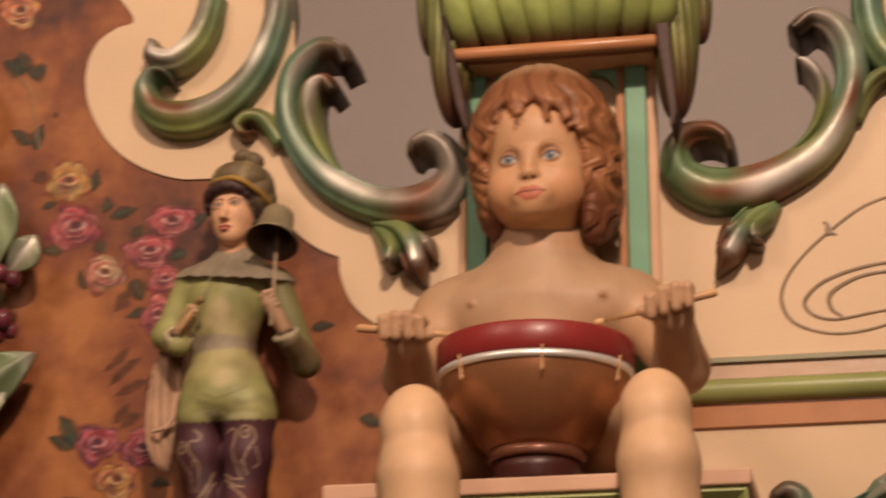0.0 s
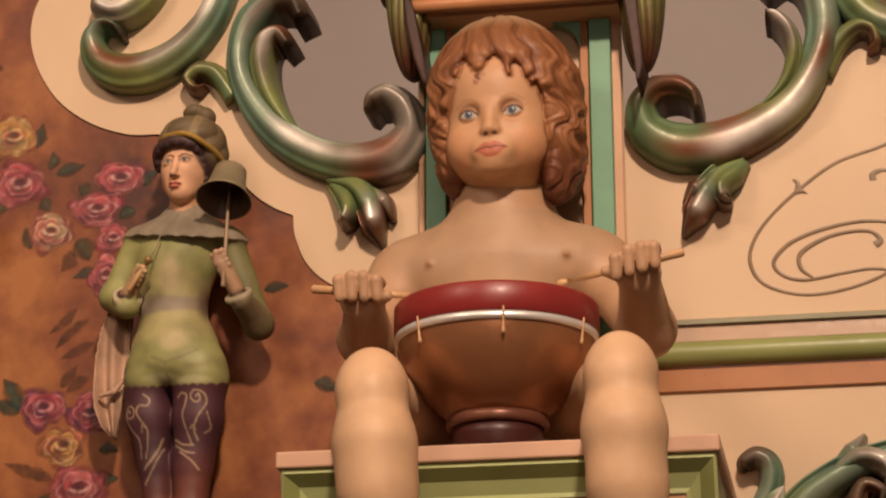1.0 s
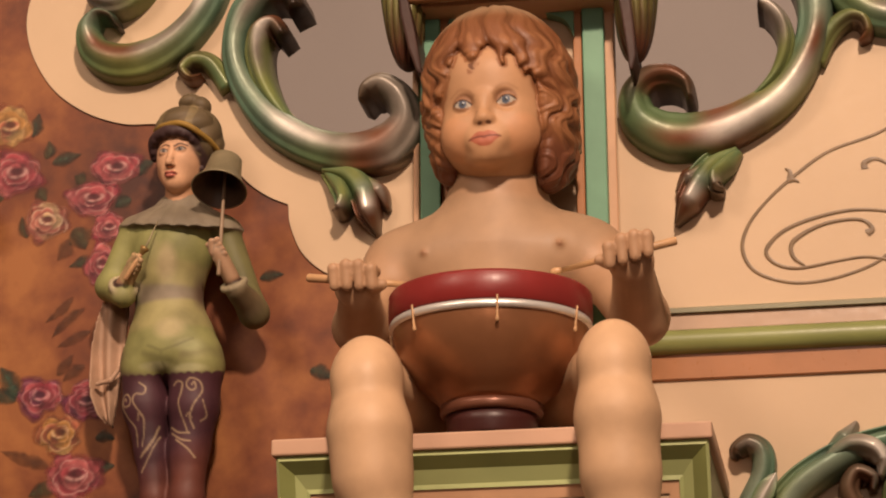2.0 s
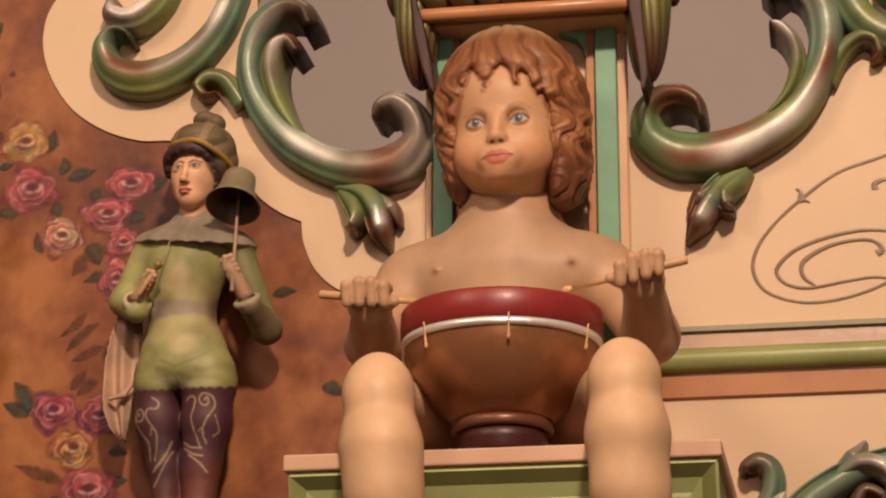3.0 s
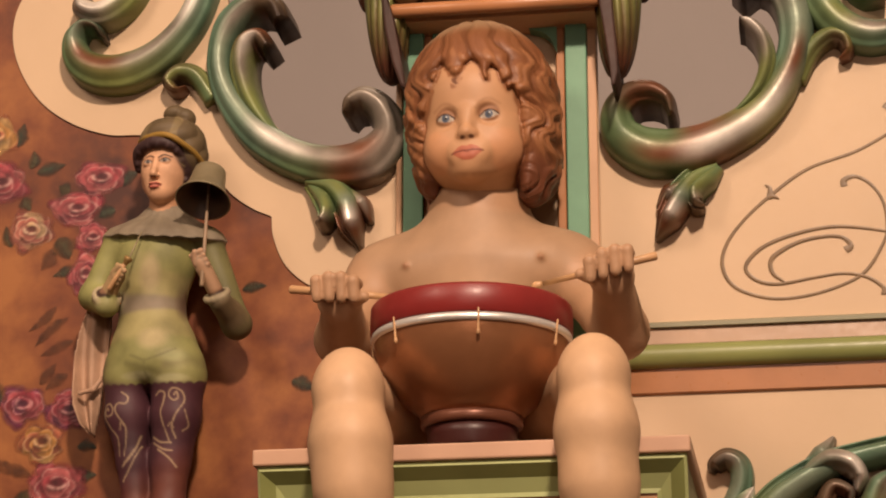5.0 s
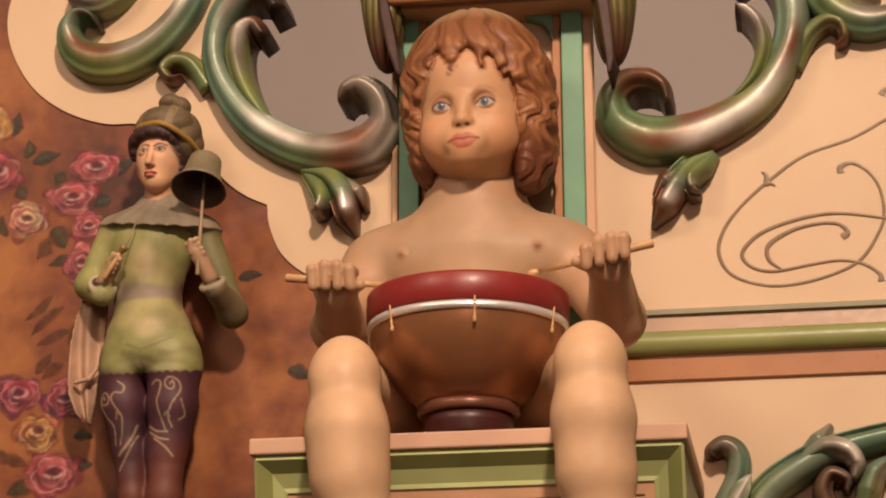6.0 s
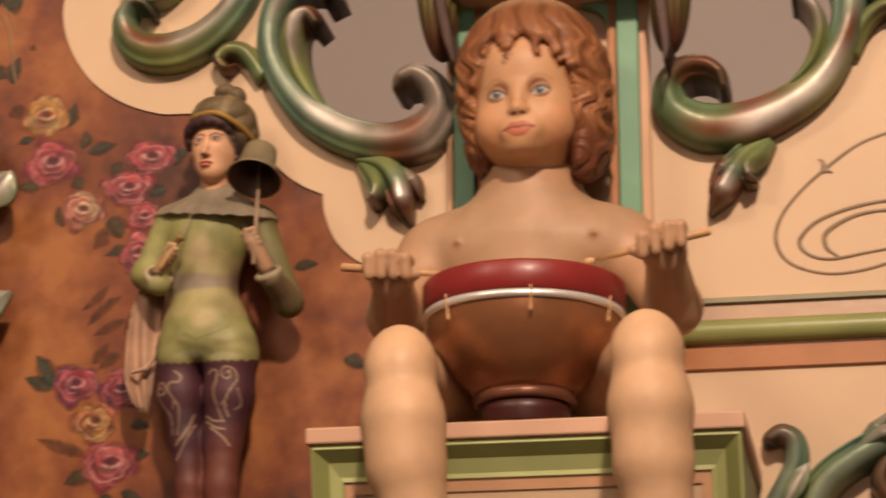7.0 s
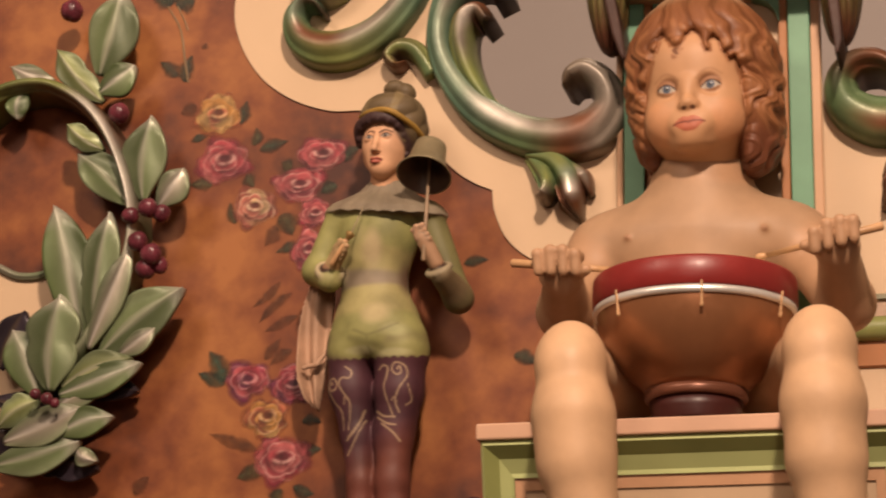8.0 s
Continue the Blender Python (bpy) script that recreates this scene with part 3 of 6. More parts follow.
def gadroon(cx, width, lean):
    """One swelling lobe of the capital's fluted rim."""
    verts, cols, faces = [], [], []
    n, m = 18, 12
    for i in range(n + 1):
        u = i / n
        ang = math.pi * (0.02 + 0.62 * u)
        for j in range(m + 1):
            v = 2 * j / m - 1
            fat = math.sqrt(max(0, 1 - v * v)) ** 0.9
            rr = 0.055 + 0.012 * fat
            verts.append((cx + v * width / 2 + lean * (1 - u) ** 1.6, -0.075 - rr * math.sin(ang), cz + 0.076 - rr * math.cos(ang)))
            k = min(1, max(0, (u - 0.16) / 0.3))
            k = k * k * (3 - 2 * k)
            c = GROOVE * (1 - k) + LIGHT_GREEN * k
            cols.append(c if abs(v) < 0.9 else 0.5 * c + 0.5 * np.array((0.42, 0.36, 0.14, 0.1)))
    for i in range(n):
        for j in range(m):
            faces.append((i * (m + 1) + j, i * (m + 1) + j + 1, (i + 1) * (m + 1) + j + 1, (i + 1) * (m + 1) + j))
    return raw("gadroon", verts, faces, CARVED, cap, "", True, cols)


gx0, gx1 = -0.06, 0.2255
for i in range(9):
    c = gx0 + (gx1 - gx0) * (i + 0.5) / 9
    gadroon(c, (gx1 - gx0) / 9 * 1.02, -0.02 * max(-1, min(1, (i - 4) / 2)))
slab("abacus", gx0 - 0.005, gx1 + 0.005, -0.12, -0.027, cz + 0.085, cz + 0.2, OLIVE, cap, "olive top block")

# ---- seat console ----
SEAT_Y = -0.32
SEAT_Z = 2.1355
bx0, bx1 = -0.1452, 0.2915
seat = empty("seat_console", (0.5 * (bx0 + bx1), FRONT, SEAT_Z), "bracket seat with tan top and green framed slanting front", "console")
thick = 0.01672
slab("seat_top", bx0, bx1, SEAT_Y, FRONT - 0.001, SEAT_Z - thick, SEAT_Z, SEAT, seat, "pinkish tan seat board", 0.002)
lean = math.atan(0.25)
slant = Matrix.Translation((0, SEAT_Y + 0.006, SEAT_Z - thick)) @ Matrix.Rotation(lean + math.pi / 2, 4, "X")
SLOPE = 0.27


def ring(name, a, na, b, nb, mat, label=""):
    """One step of a mitred frame on the slanting front, from rectangle a to rectangle b (x0, x1, s0, s1) at heights na and nb."""
    bm = bmesh.new()
    va = [bm.verts.new(slant @ Vector((x, -s, 0)) + slant.to_3x3() @ Vector((0, 0, na))) for x, s in ((a[0], a[2]), (a[1], a[2]), (a[1], a[3]), (a[0], a[3]))]
    vb = [bm.verts.new(slant @ Vector((x, -s, 0)) + slant.to_3x3() @ Vector((0, 0, nb))) for x, s in ((b[0], b[2]), (b[1], b[2]), (b[1], b[3]), (b[0], b[3]))]
    for i in range(4):
        bm.faces.new((va[i], va[(i + 1) % 4], vb[(i + 1) % 4], vb[i]))
    return part(name, bm, mat, seat, label)


def rect(inset_top, inset_side):
    return (bx0 + 0.004 + inset_side, bx1 - 0.004 - inset_side, inset_top, SLOPE - inset_top * 0.5)


r0, r1, r2, r3, r4, r5 = rect(0.0, 0.0), rect(0.0045, 0.003), rect(0.019, 0.017), rect(0.034, 0.027), rect(0.0385, 0.031), rect(0.0515, 0.041)
ring("frame_lip", r0, 0.0, r1, 0.003, LIME, "light olive lip")
ring("frame_outer_cove", r1, 0.003, r2, -0.006, OLIVE, "olive green cove")
ring("frame_bevel", r2, -0.006, r3, -0.010, LIME, "light olive bevel")
ring("frame_fillet", r3, -0.010, r4, -0.0085, LIME, "light olive fillet")
ring("frame_inner_band", r4, -0.0105, r5, -0.0115, TAN, "tan inner band")
bm = bmesh.new()
bm.faces.new([bm.verts.new(slant @ Vector((x, -s, -0.0135))) for x, s in ((r5[0] - 0.002, r5[2] - 0.002), (r5[1] + 0.002, r5[2] - 0.002), (r5[1] + 0.002, r5[3]), (r5[0] - 0.002, r5[3]))])
part("panel", bm, CREAM, seat, "pale cream inset panel")
drop = SEAT_Z - thick - 1.93
part("core", moulding([(SEAT_Y + 0.030, SEAT_Z - thick - 0.0005), (FRONT - 0.002, SEAT_Z - thick - 0.0005), (FRONT - 0.002, 1.93), (SEAT_Y + 0.030 + 0.25 * drop, 1.93)], bx0 + 0.006, bx1 - 0.006), OLIVE, seat, "olive side of the seat bracket")

# ---- drum ----
DX, DY = 0.0704, -0.275
drum = empty("kettle_drum", (DX, DY, SEAT_Z), "brown bowl drum with red hoop standing on the seat", "drum")
LIFT = 0.0085
at = (DX, DY, SEAT_Z + LIFT)
part("bowl", turned([(0, 0.082), (0.085, 0.086), (0.0965, 0.103), (0.0995, 0.103), (0.0992, 0.100), (0.0978, 0.091), (0.0945, 0.079), (0.0892, 0.067), (0.0818, 0.055), (0.0727, 0.0445), (0.0630, 0.036), (0.0556, 0.0300), (0.0518, 0.0255), (0.0, 0.0252)], at, 72), DRUM_BROWN, drum, "bronze-brown lacquered bowl", True)
part("foot", turned([(0, -LIFT), (0.0445, -LIFT), (0.0452, 0.002 - LIFT), (0.0455, 0.004), (0.0470, 0.0140), (0, 0.0141)], at, 64), paint("black_plum_paint", (0.045, 0.012, 0.010), 0.4), drum, "dark plum foot", True)
part("foot_ring", turned([(0, 0.0142), (0.0490, 0.0142), (0.0512, 0.0155), (0.0520, 0.0178), (0.0518, 0.0205), (0.0517, 0.0250), (0, 0.0251)], at, 64), FOOT_BROWN, drum, "red-brown flared lip", True)
part("band", turned([(0.0980, 0.1015), (0.1020, 0.1020), (0.1032, 0.1055), (0.1020, 0.1095), (0.0980, 0.1095)], at, 72), SILVER, drum, "silver band under the hoop", True)
hoop = part("hoop", turned([(0.0950, 0.1098), (0.1020, 0.1097), (0.1035, 0.1115), (0.1037, 0.1240), (0.1032, 0.1375), (0.1012, 0.1402), (0.0984, 0.1395), (0.0975, 0.134), (0.0950, 0.132)], at, 72), DRUM_RED, drum, "dark red lacquered hoop", True)
part("drumhead", turned([(0, 0.1345), (0.0972, 0.1340), (0.0972, 0.131), (0, 0.131)], at, 64), SKIN_HEAD, drum, "pale calfskin drumhead")
for i in range(7):
    a = math.radians(-78 + 360 / 7 * i)
    c, s = math.cos(a), math.sin(a)
    top = (DX + 0.1046 * c, DY + 0.1046 * s, SEAT_Z + LIFT + 0.1130)
    low = (DX + 0.1010 * c, DY + 0.1015 * s, SEAT_Z + LIFT + 0.086)
    part("tension_peg", rod(top, low, 0.0010, 0.0013, 10, 0.0021), WOOD, hoop, "pale turned tension peg", True)

# ---- drumsticks ----
for a, b, txt in (((-0.1235, -0.262, 2.3186), (0.0187, -0.275, 2.2975), "thin turned wooden drumstick in the drummer's fist"), ((0.2604, -0.262, 2.3369), (0.1302, -0.262, 2.3097), "thin turned wooden drumstick in the drummer's fist")):
    stick = part("drumstick", rod(a, b, 0.0046, 0.0026, 14, 0.0044), WOOD, None, "", True)
    tagged(stick, txt, "drumstick", "drumsticks of the drummer")

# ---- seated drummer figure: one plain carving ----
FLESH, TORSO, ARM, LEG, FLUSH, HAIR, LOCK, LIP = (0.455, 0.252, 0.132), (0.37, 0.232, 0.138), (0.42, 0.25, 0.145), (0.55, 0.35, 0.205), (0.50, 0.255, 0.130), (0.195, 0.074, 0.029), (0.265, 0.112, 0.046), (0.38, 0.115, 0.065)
d = Carving((-0.143, -0.49, SEAT_Z - 0.285), (0.2748, 0.0, 2.52), 0.0024)
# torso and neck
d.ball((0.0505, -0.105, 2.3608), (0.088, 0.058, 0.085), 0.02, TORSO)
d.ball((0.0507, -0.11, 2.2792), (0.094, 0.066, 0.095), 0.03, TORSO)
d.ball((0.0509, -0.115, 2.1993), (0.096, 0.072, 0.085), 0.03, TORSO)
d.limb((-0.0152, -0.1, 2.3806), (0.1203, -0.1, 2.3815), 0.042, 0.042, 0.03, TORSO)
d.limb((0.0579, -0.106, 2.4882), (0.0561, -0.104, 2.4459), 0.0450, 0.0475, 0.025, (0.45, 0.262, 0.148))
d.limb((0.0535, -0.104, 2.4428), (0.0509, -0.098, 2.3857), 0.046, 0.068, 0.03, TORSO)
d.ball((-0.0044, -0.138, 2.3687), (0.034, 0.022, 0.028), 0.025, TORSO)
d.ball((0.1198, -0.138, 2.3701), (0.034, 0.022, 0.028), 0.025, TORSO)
for n_ in ((-0.0179, -0.15, 2.3697), (0.1293, -0.15, 2.3723)):
    d.ball(n_, (0.0046, 0.0175, 0.0044), 0.005, TORSO)
    d.tint(np.array(n_) + (0, -0.016, 0), (0.0050, 0.006, 0.0045), (0.36, 0.20, 0.115), 2)
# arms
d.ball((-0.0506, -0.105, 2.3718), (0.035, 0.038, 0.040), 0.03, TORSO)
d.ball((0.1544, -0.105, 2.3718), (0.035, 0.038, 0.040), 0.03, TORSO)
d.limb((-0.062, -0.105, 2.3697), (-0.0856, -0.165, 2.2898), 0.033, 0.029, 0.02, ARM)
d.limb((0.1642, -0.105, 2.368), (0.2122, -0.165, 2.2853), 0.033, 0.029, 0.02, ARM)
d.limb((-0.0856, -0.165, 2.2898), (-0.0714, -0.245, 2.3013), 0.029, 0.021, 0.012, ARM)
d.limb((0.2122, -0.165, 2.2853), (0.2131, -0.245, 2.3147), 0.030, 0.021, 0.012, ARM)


def fist(carving, c, tilt_, thumb):
    """A closed fist round a stick: a palm, four curled fingers and a thumb."""
    c = np.array(c)
    carving.ball(c + (0, 0.012, -0.006), (0.024, 0.018, 0.020), 0.008, ARM)
    for i in range(4):
        x = -0.0195 + 0.013 * i
        z = tilt_ * x
        k = c + (x, -0.004, z)
        drop = -0.004 if i in (0, 3) else 0
        carving.limb(k + (0, 0.012, 0.013 + drop), k + (0, -0.010, 0.010 + drop), 0.0066, 0.0066, 0.0014, ARM)
        carving.limb(k + (0, -0.010, 0.010 + drop), k + (0.001, -0.008, -0.012), 0.0066, 0.0058, 0.0014, ARM)
    carving.limb(c + (thumb * 0.020, 0.0, -0.012), c + (thumb * 0.030, -0.006, -0.010), 0.0075, 0.006, 0.004, ARM)


fist(d, (-0.0721, -0.266, 2.3143), -0.05, 1)
fist(d, (0.2119, -0.266, 2.3279), 0.25, -1)
# legs over the edge of the seat
for hip, knee, calf, ankle, toe, low_calf, shin in (((-0.0164, -0.14, 2.1943), (-0.0422, -0.345, 2.1871), (-0.0343, -0.365, 2.1166), (-0.0204, -0.36, 1.987), (-0.0133, -0.41, 1.9547), (-0.0327, -0.366, 2.0811), (-0.024, -0.363, 2.0332)),
                                    ((0.12, -0.14, 2.1975), (0.2007, -0.345, 2.1915), (0.2066, -0.365, 2.1212), (0.2130, -0.36, 1.9829), (0.2172, -0.41, 1.9508), (0.2065, -0.366, 2.0769), (0.2110, -0.363, 2.0283))):
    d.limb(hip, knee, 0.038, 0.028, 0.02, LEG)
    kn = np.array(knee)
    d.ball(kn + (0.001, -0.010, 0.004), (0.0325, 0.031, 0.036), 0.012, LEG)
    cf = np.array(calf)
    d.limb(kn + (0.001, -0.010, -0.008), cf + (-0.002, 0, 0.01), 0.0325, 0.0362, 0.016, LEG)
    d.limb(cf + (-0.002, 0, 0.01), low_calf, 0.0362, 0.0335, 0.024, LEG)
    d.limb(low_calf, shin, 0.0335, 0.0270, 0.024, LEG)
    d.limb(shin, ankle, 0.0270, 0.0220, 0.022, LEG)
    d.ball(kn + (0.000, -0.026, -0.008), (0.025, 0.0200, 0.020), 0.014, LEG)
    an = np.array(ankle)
    d.limb(an + (0, 0, -0.01), toe, 0.026, 0.020, 0.01, (0.36, 0.24, 0.20))
# head: carved in its own upright frame, leaning a little
h = Carving((-0.100, -0.114, -0.132), (0.106, 0.100, 0.124), 0.0014)
FX = -0.0060
h.ball((0.001, 0.004, 0.008), (0.074, 0.074, 0.082), 0.01, FLESH)
h.ball((-0.002, -0.028, -0.036), (0.0600, 0.0545, 0.062), 0.015, FLESH)
h.ball((-0.003, -0.026, 0.008), (0.061, 0.0575, 0.050), 0.02, FLESH)
h.ball((FX, -0.030, -0.068), (0.0465, 0.0420, 0.027), 0.020, FLESH)
h.ball((FX - 0.026, -0.0565, -0.059), (0.0225, 0.0215, 0.0220), 0.020, FLUSH)
h.ball((FX + 0.028, -0.0560, -0.060), (0.0235, 0.0215, 0.0220), 0.020, FLUSH)
h.ball((FX - 0.002, -0.0680, -0.0885), (0.0190, 0.0145, 0.0100), 0.012, FLESH)
h.ball((FX, -0.0795, -0.0720), (0.0200, 0.0100, 0.0155), 0.012, FLESH)
h.limb((0.000, 0.012, -0.080), (-0.003, 0.014, -0.135), 0.0400, 0.0400, 0.022, (0.43, 0.245, 0.135))
EYES = ((0.40, 0.215, 0.115), (0.40, 0.35, 0.29), (0.045, 0.066, 0.108), (0.008, 0.008, 0.011), (0.05, 0.022, 0.013), (0.27, 0.13, 0.065))
carve_eye(h, (-0.0288, -0.0785, -0.0300), 0.0205, 0.0100, 0.0112, -1, EYES)
carve_eye(h, (0.0186, -0.0785, -0.0308), 0.0215, 0.0104, 0.0112, 1, EYES)
for sx, ex in ((-1, -0.0288), (1, 0.0186)):
    brow_line = spline([(ex - sx * 0.0135, -0.0225), (ex - sx * 0.007, -0.0150), (ex + sx * 0.002, -0.0120), (ex + sx * 0.0125, -0.0175)], 8)
    h.zones.append((lambda g, q=brow_line: np.where(g[..., 1] < -0.06, np.min(np.linalg.norm(g[:, None, ::2] - q[None], axis=-1), axis=1) - 0.0011, 1.0) * 0.35, (0.35, 0.185, 0.095), 2))
# nose, lips
h.limb((FX + 0.0005, -0.0800, -0.0260), (FX - 0.0005, -0.0872, -0.0495), 0.0044, 0.0050, 0.012, FLESH)
h.ball((FX - 0.0006, -0.0890, -0.0510), (0.0058, 0.0058, 0.0052), 0.006, FLESH)
for sx in (-1, 1):
    h.ball((FX + sx * 0.0064, -0.0848, -0.0530), (0.0036, 0.0052, 0.0038), 0.005, FLESH)
    h.tint((FX + sx * 0.0046, -0.0890, -0.0572), (0.0030, 0.0055, 0.0020), (0.11, 0.042, 0.022), 2)
LIP_DARK = (0.13, 0.034, 0.022)
for a, b, ra, rb in (((-0.0160, -0.0725), (-0.0050, -0.0688), 0.0022, 0.0034), ((-0.0050, -0.0688), (0.0, -0.0698), 0.0034, 0.0032), ((0.0, -0.0698), (0.0050, -0.0688), 0.0032, 0.0034), ((0.0050, -0.0688), (0.0150, -0.0725), 0.0034, 0.0022)):
    h.limb((FX - 0.0012 + a[0], -0.0860 + 14 * a[0] ** 2, a[1]), (FX - 0.0012 + b[0], -0.0860 + 14 * b[0] ** 2, b[1]), ra, rb, 0.002, None)
for a, b, ra, rb in (((-0.0125, -0.0755), (-0.0045, -0.0778), 0.0030, 0.0046), ((-0.0045, -0.0778), (0.0045, -0.0778), 0.0046, 0.0046), ((0.0045, -0.0778), (0.0120, -0.0757), 0.0046, 0.0030)):
    h.limb((FX - 0.0012 + a[0], -0.0845 + 14 * a[0] ** 2, a[1]), (FX - 0.0012 + b[0], -0.0845 + 14 * b[0] ** 2, b[1]), ra, rb, 0.002, None)
lip_shape = Outline([(FX + x, z) for x, z in ((-0.0185, -0.0735), (-0.0120, -0.0682), (-0.0065, -0.0658), (-0.0015, -0.0672), (0.0040, -0.0658), (0.0100, -0.0684), (0.0160, -0.0735), (0.0110, -0.0775), (0.0050, -0.0822), (-0.0012, -0.0832), (-0.0075, -0.0822), (-0.0140, -0.0772))])
part_line = np.array(spline([(FX + x, z) for x, z in ((-0.0185, -0.0735), (-0.0120, -0.0726), (-0.0060, -0.0722), (-0.0012, -0.0732), (0.0040, -0.0722), (0.0100, -0.0726), (0.0160, -0.0735))], 6))
h.zones.append((lambda g: np.where(g[..., 1] < -0.07, -lip_shape(g[..., 0], g[..., 2]), 1.0), LIP, 2))
h.zones.append((lambda g: np.where(g[..., 1] < -0.07, np.min(np.linalg.norm(g[:, None, ::2] - part_line[None], axis=-1), axis=1) - 0.0009, 1.0), LIP_DARK, 3))
# hair: smooth painted locks that fall from the crown, cut to points over the brow
hair_line = Outline([(-0.0511, -0.0301), (-0.048, -0.0141), (-0.0403, 0.0047), (-0.0333, 0.0216), (-0.0287, 0.033), (-0.0218, 0.0253), (-0.0184, 0.0129), (-0.0183, 0.0062), (-0.0119, 0.008), (-0.0066, 0.0198), (-0.0026, 0.0305), (0.0046, 0.0342), (0.011, 0.0286), (0.0143, 0.0168), (0.0173, 0.0078), (0.0223, 0.0084), (0.022, 0.019), (0.0269, 0.025), (0.0326, 0.0188), (0.0346, 0.0073),
                     (0.0422, -0.0051), (0.0475, -0.0019), (0.0515, -0.0117), (0.0537, -0.0284), (0.0508, -0.0411), (0.0526, -0.0544), (0.05, -0.0703), (0.0491, -0.0864), (0.0441, -0.1083), (0.0416, -0.160), (-0.042, -0.160), (-0.0418, -0.0934), (-0.0478, -0.0751), (-0.0506, -0.063), (-0.049, -0.0501)])


def open_face(g):
    y = g[..., 1] + 0.08
    return np.where(g[..., 1] < -0.005, hair_line(g[..., 0] + 0.115 * y, g[..., 2] - 0.385 * y), -0.05)


def locks(g):
    """Height of the locks, nought to one: broad swaying strands with finer ones in them."""
    x, y, z = g[..., 0] - 0.002, g[..., 1] + 0.004, g[..., 2]
    around = np.arctan2(x, -y)
    low = np.clip((0.085 - z) / 0.09, 0, 1)
    sway = 0.16 * np.sin(z * 95 + 2.2 * np.sin(2 * around + 0.7)) + 0.10 * np.sin(z * 190 + 5 * around) * low
    s = (around + sway * (0.35 + 0.65 * low)) * 13 / (2 * math.pi)
    body = np.abs(np.sin(s * math.pi)) ** 0.7
    fine = np.abs(np.sin(s * math.pi * 2.6 + 1.1 * np.sin(z * 60)))
    curl = 0.5 + 0.5 * np.sin(z * 260 + 7 * around + 3 * np.sin(around * 6))
    return (0.62 * body + 0.20 * fine + 0.30 * curl * low) * (0.55 + 0.45 * low)


def hair(g):
    shell = oval(g, (0.0033, 0.000, 0.0110), (0.0845, 0.0872, 0.0960))
    for c, r in (((-0.0520, 0.004, -0.040), (0.0260, 0.056, 0.050)), ((0.0570, 0.004, -0.046), (0.0265, 0.058, 0.054)), ((0.0490, -0.010, -0.086), (0.0165, 0.034, 0.028)), ((-0.0500, 0.000, -0.072), (0.0130, 0.032, 0.024)), ((0.0, 0.038, -0.040), (0.070, 0.046, 0.050))):
        shell = soft_min(shell, oval(g, c, r), 0.016)
    bare = open_face(g)
    shell = shell + 0.0020 - 0.0072 * locks(g) + 0.0032 * np.clip(1 + bare / 0.010, 0, 1)
    cut = bare + 0.0008
    k = np.clip(0.5 + 0.5 * (cut - shell) / 0.007, 0, 1)
    return shell * (1 - k) + cut * k + 0.007 * k * (1 - k)


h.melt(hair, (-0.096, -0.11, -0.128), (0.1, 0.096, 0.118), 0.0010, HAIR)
# colour follows the locks: dark grooves, lighter crests, greyer crown, darker low curls
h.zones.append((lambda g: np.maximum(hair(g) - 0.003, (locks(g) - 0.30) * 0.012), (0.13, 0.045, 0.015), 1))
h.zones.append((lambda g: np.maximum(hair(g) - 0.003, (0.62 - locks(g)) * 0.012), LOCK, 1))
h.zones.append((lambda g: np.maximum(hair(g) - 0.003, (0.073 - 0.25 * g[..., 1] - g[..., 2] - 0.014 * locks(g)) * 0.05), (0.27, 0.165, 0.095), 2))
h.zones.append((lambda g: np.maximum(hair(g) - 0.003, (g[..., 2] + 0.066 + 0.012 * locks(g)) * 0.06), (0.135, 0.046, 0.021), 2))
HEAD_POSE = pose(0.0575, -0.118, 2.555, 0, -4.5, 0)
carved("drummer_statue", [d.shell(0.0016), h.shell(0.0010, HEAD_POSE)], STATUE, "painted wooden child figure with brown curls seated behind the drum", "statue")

# ---- standing bell ringer figure: one plain carving ----
SK, DARK, OLV, YEL, GRY, TUN, TUN2, PUR, DRAPE, CUFF = (0.60, 0.34, 0.20), (0.045, 0.022, 0.022), (0.125, 0.088, 0.045), (0.36, 0.21, 0.03), (0.215, 0.175, 0.122), (0.265, 0.26, 0.095), (0.335, 0.295, 0.125), (0.065, 0.022, 0.030), (0.42, 0.26, 0.17), (0.36, 0.30, 0.19)
w = Carving((-0.4256, -0.17, 1.925), (-0.1967, 0.0, 2.6121), 0.0015)
ph = Carving((-0.046, -0.062, -0.068), (0.060, 0.052, 0.078), 0.0010)
ph.ball((0.004, 0.000, 0.002), (0.0285, 0.0310, 0.0340), 0.006, SK)
ph.ball((0.001, -0.0110, -0.014), (0.0250, 0.0235, 0.0290), 0.006, SK)
ph.ball((0.0005, -0.0190, -0.0375), (0.0125, 0.0120, 0.0115), 0.010, SK)
ph.limb((0.018, 0.000, -0.026), (0.003, -0.016, -0.040), 0.0080, 0.0070, 0.010, SK)
ph.limb((-0.016, -0.002, -0.026), (-0.002, -0.016, -0.040), 0.0075, 0.0070, 0.010, SK)
# neck colour darker than the face: shade below the chin is painted in
ph.limb((0.001, 0.006, -0.030), (0.000, 0.007, -0.066), 0.0178, 0.0195, 0.006, (0.47, 0.25, 0.135))
PAGE_EYES = ((0.42, 0.22, 0.12), (0.34, 0.26, 0.20), (0.05, 0.038, 0.035), (0.012, 0.010, 0.010), (0.04, 0.02, 0.016), (0.46, 0.25, 0.14))
carve_eye(ph, (-0.0106, -0.0325, -0.0072), 0.0112, 0.0048, 0.0068, -1, PAGE_EYES, 0.0008)
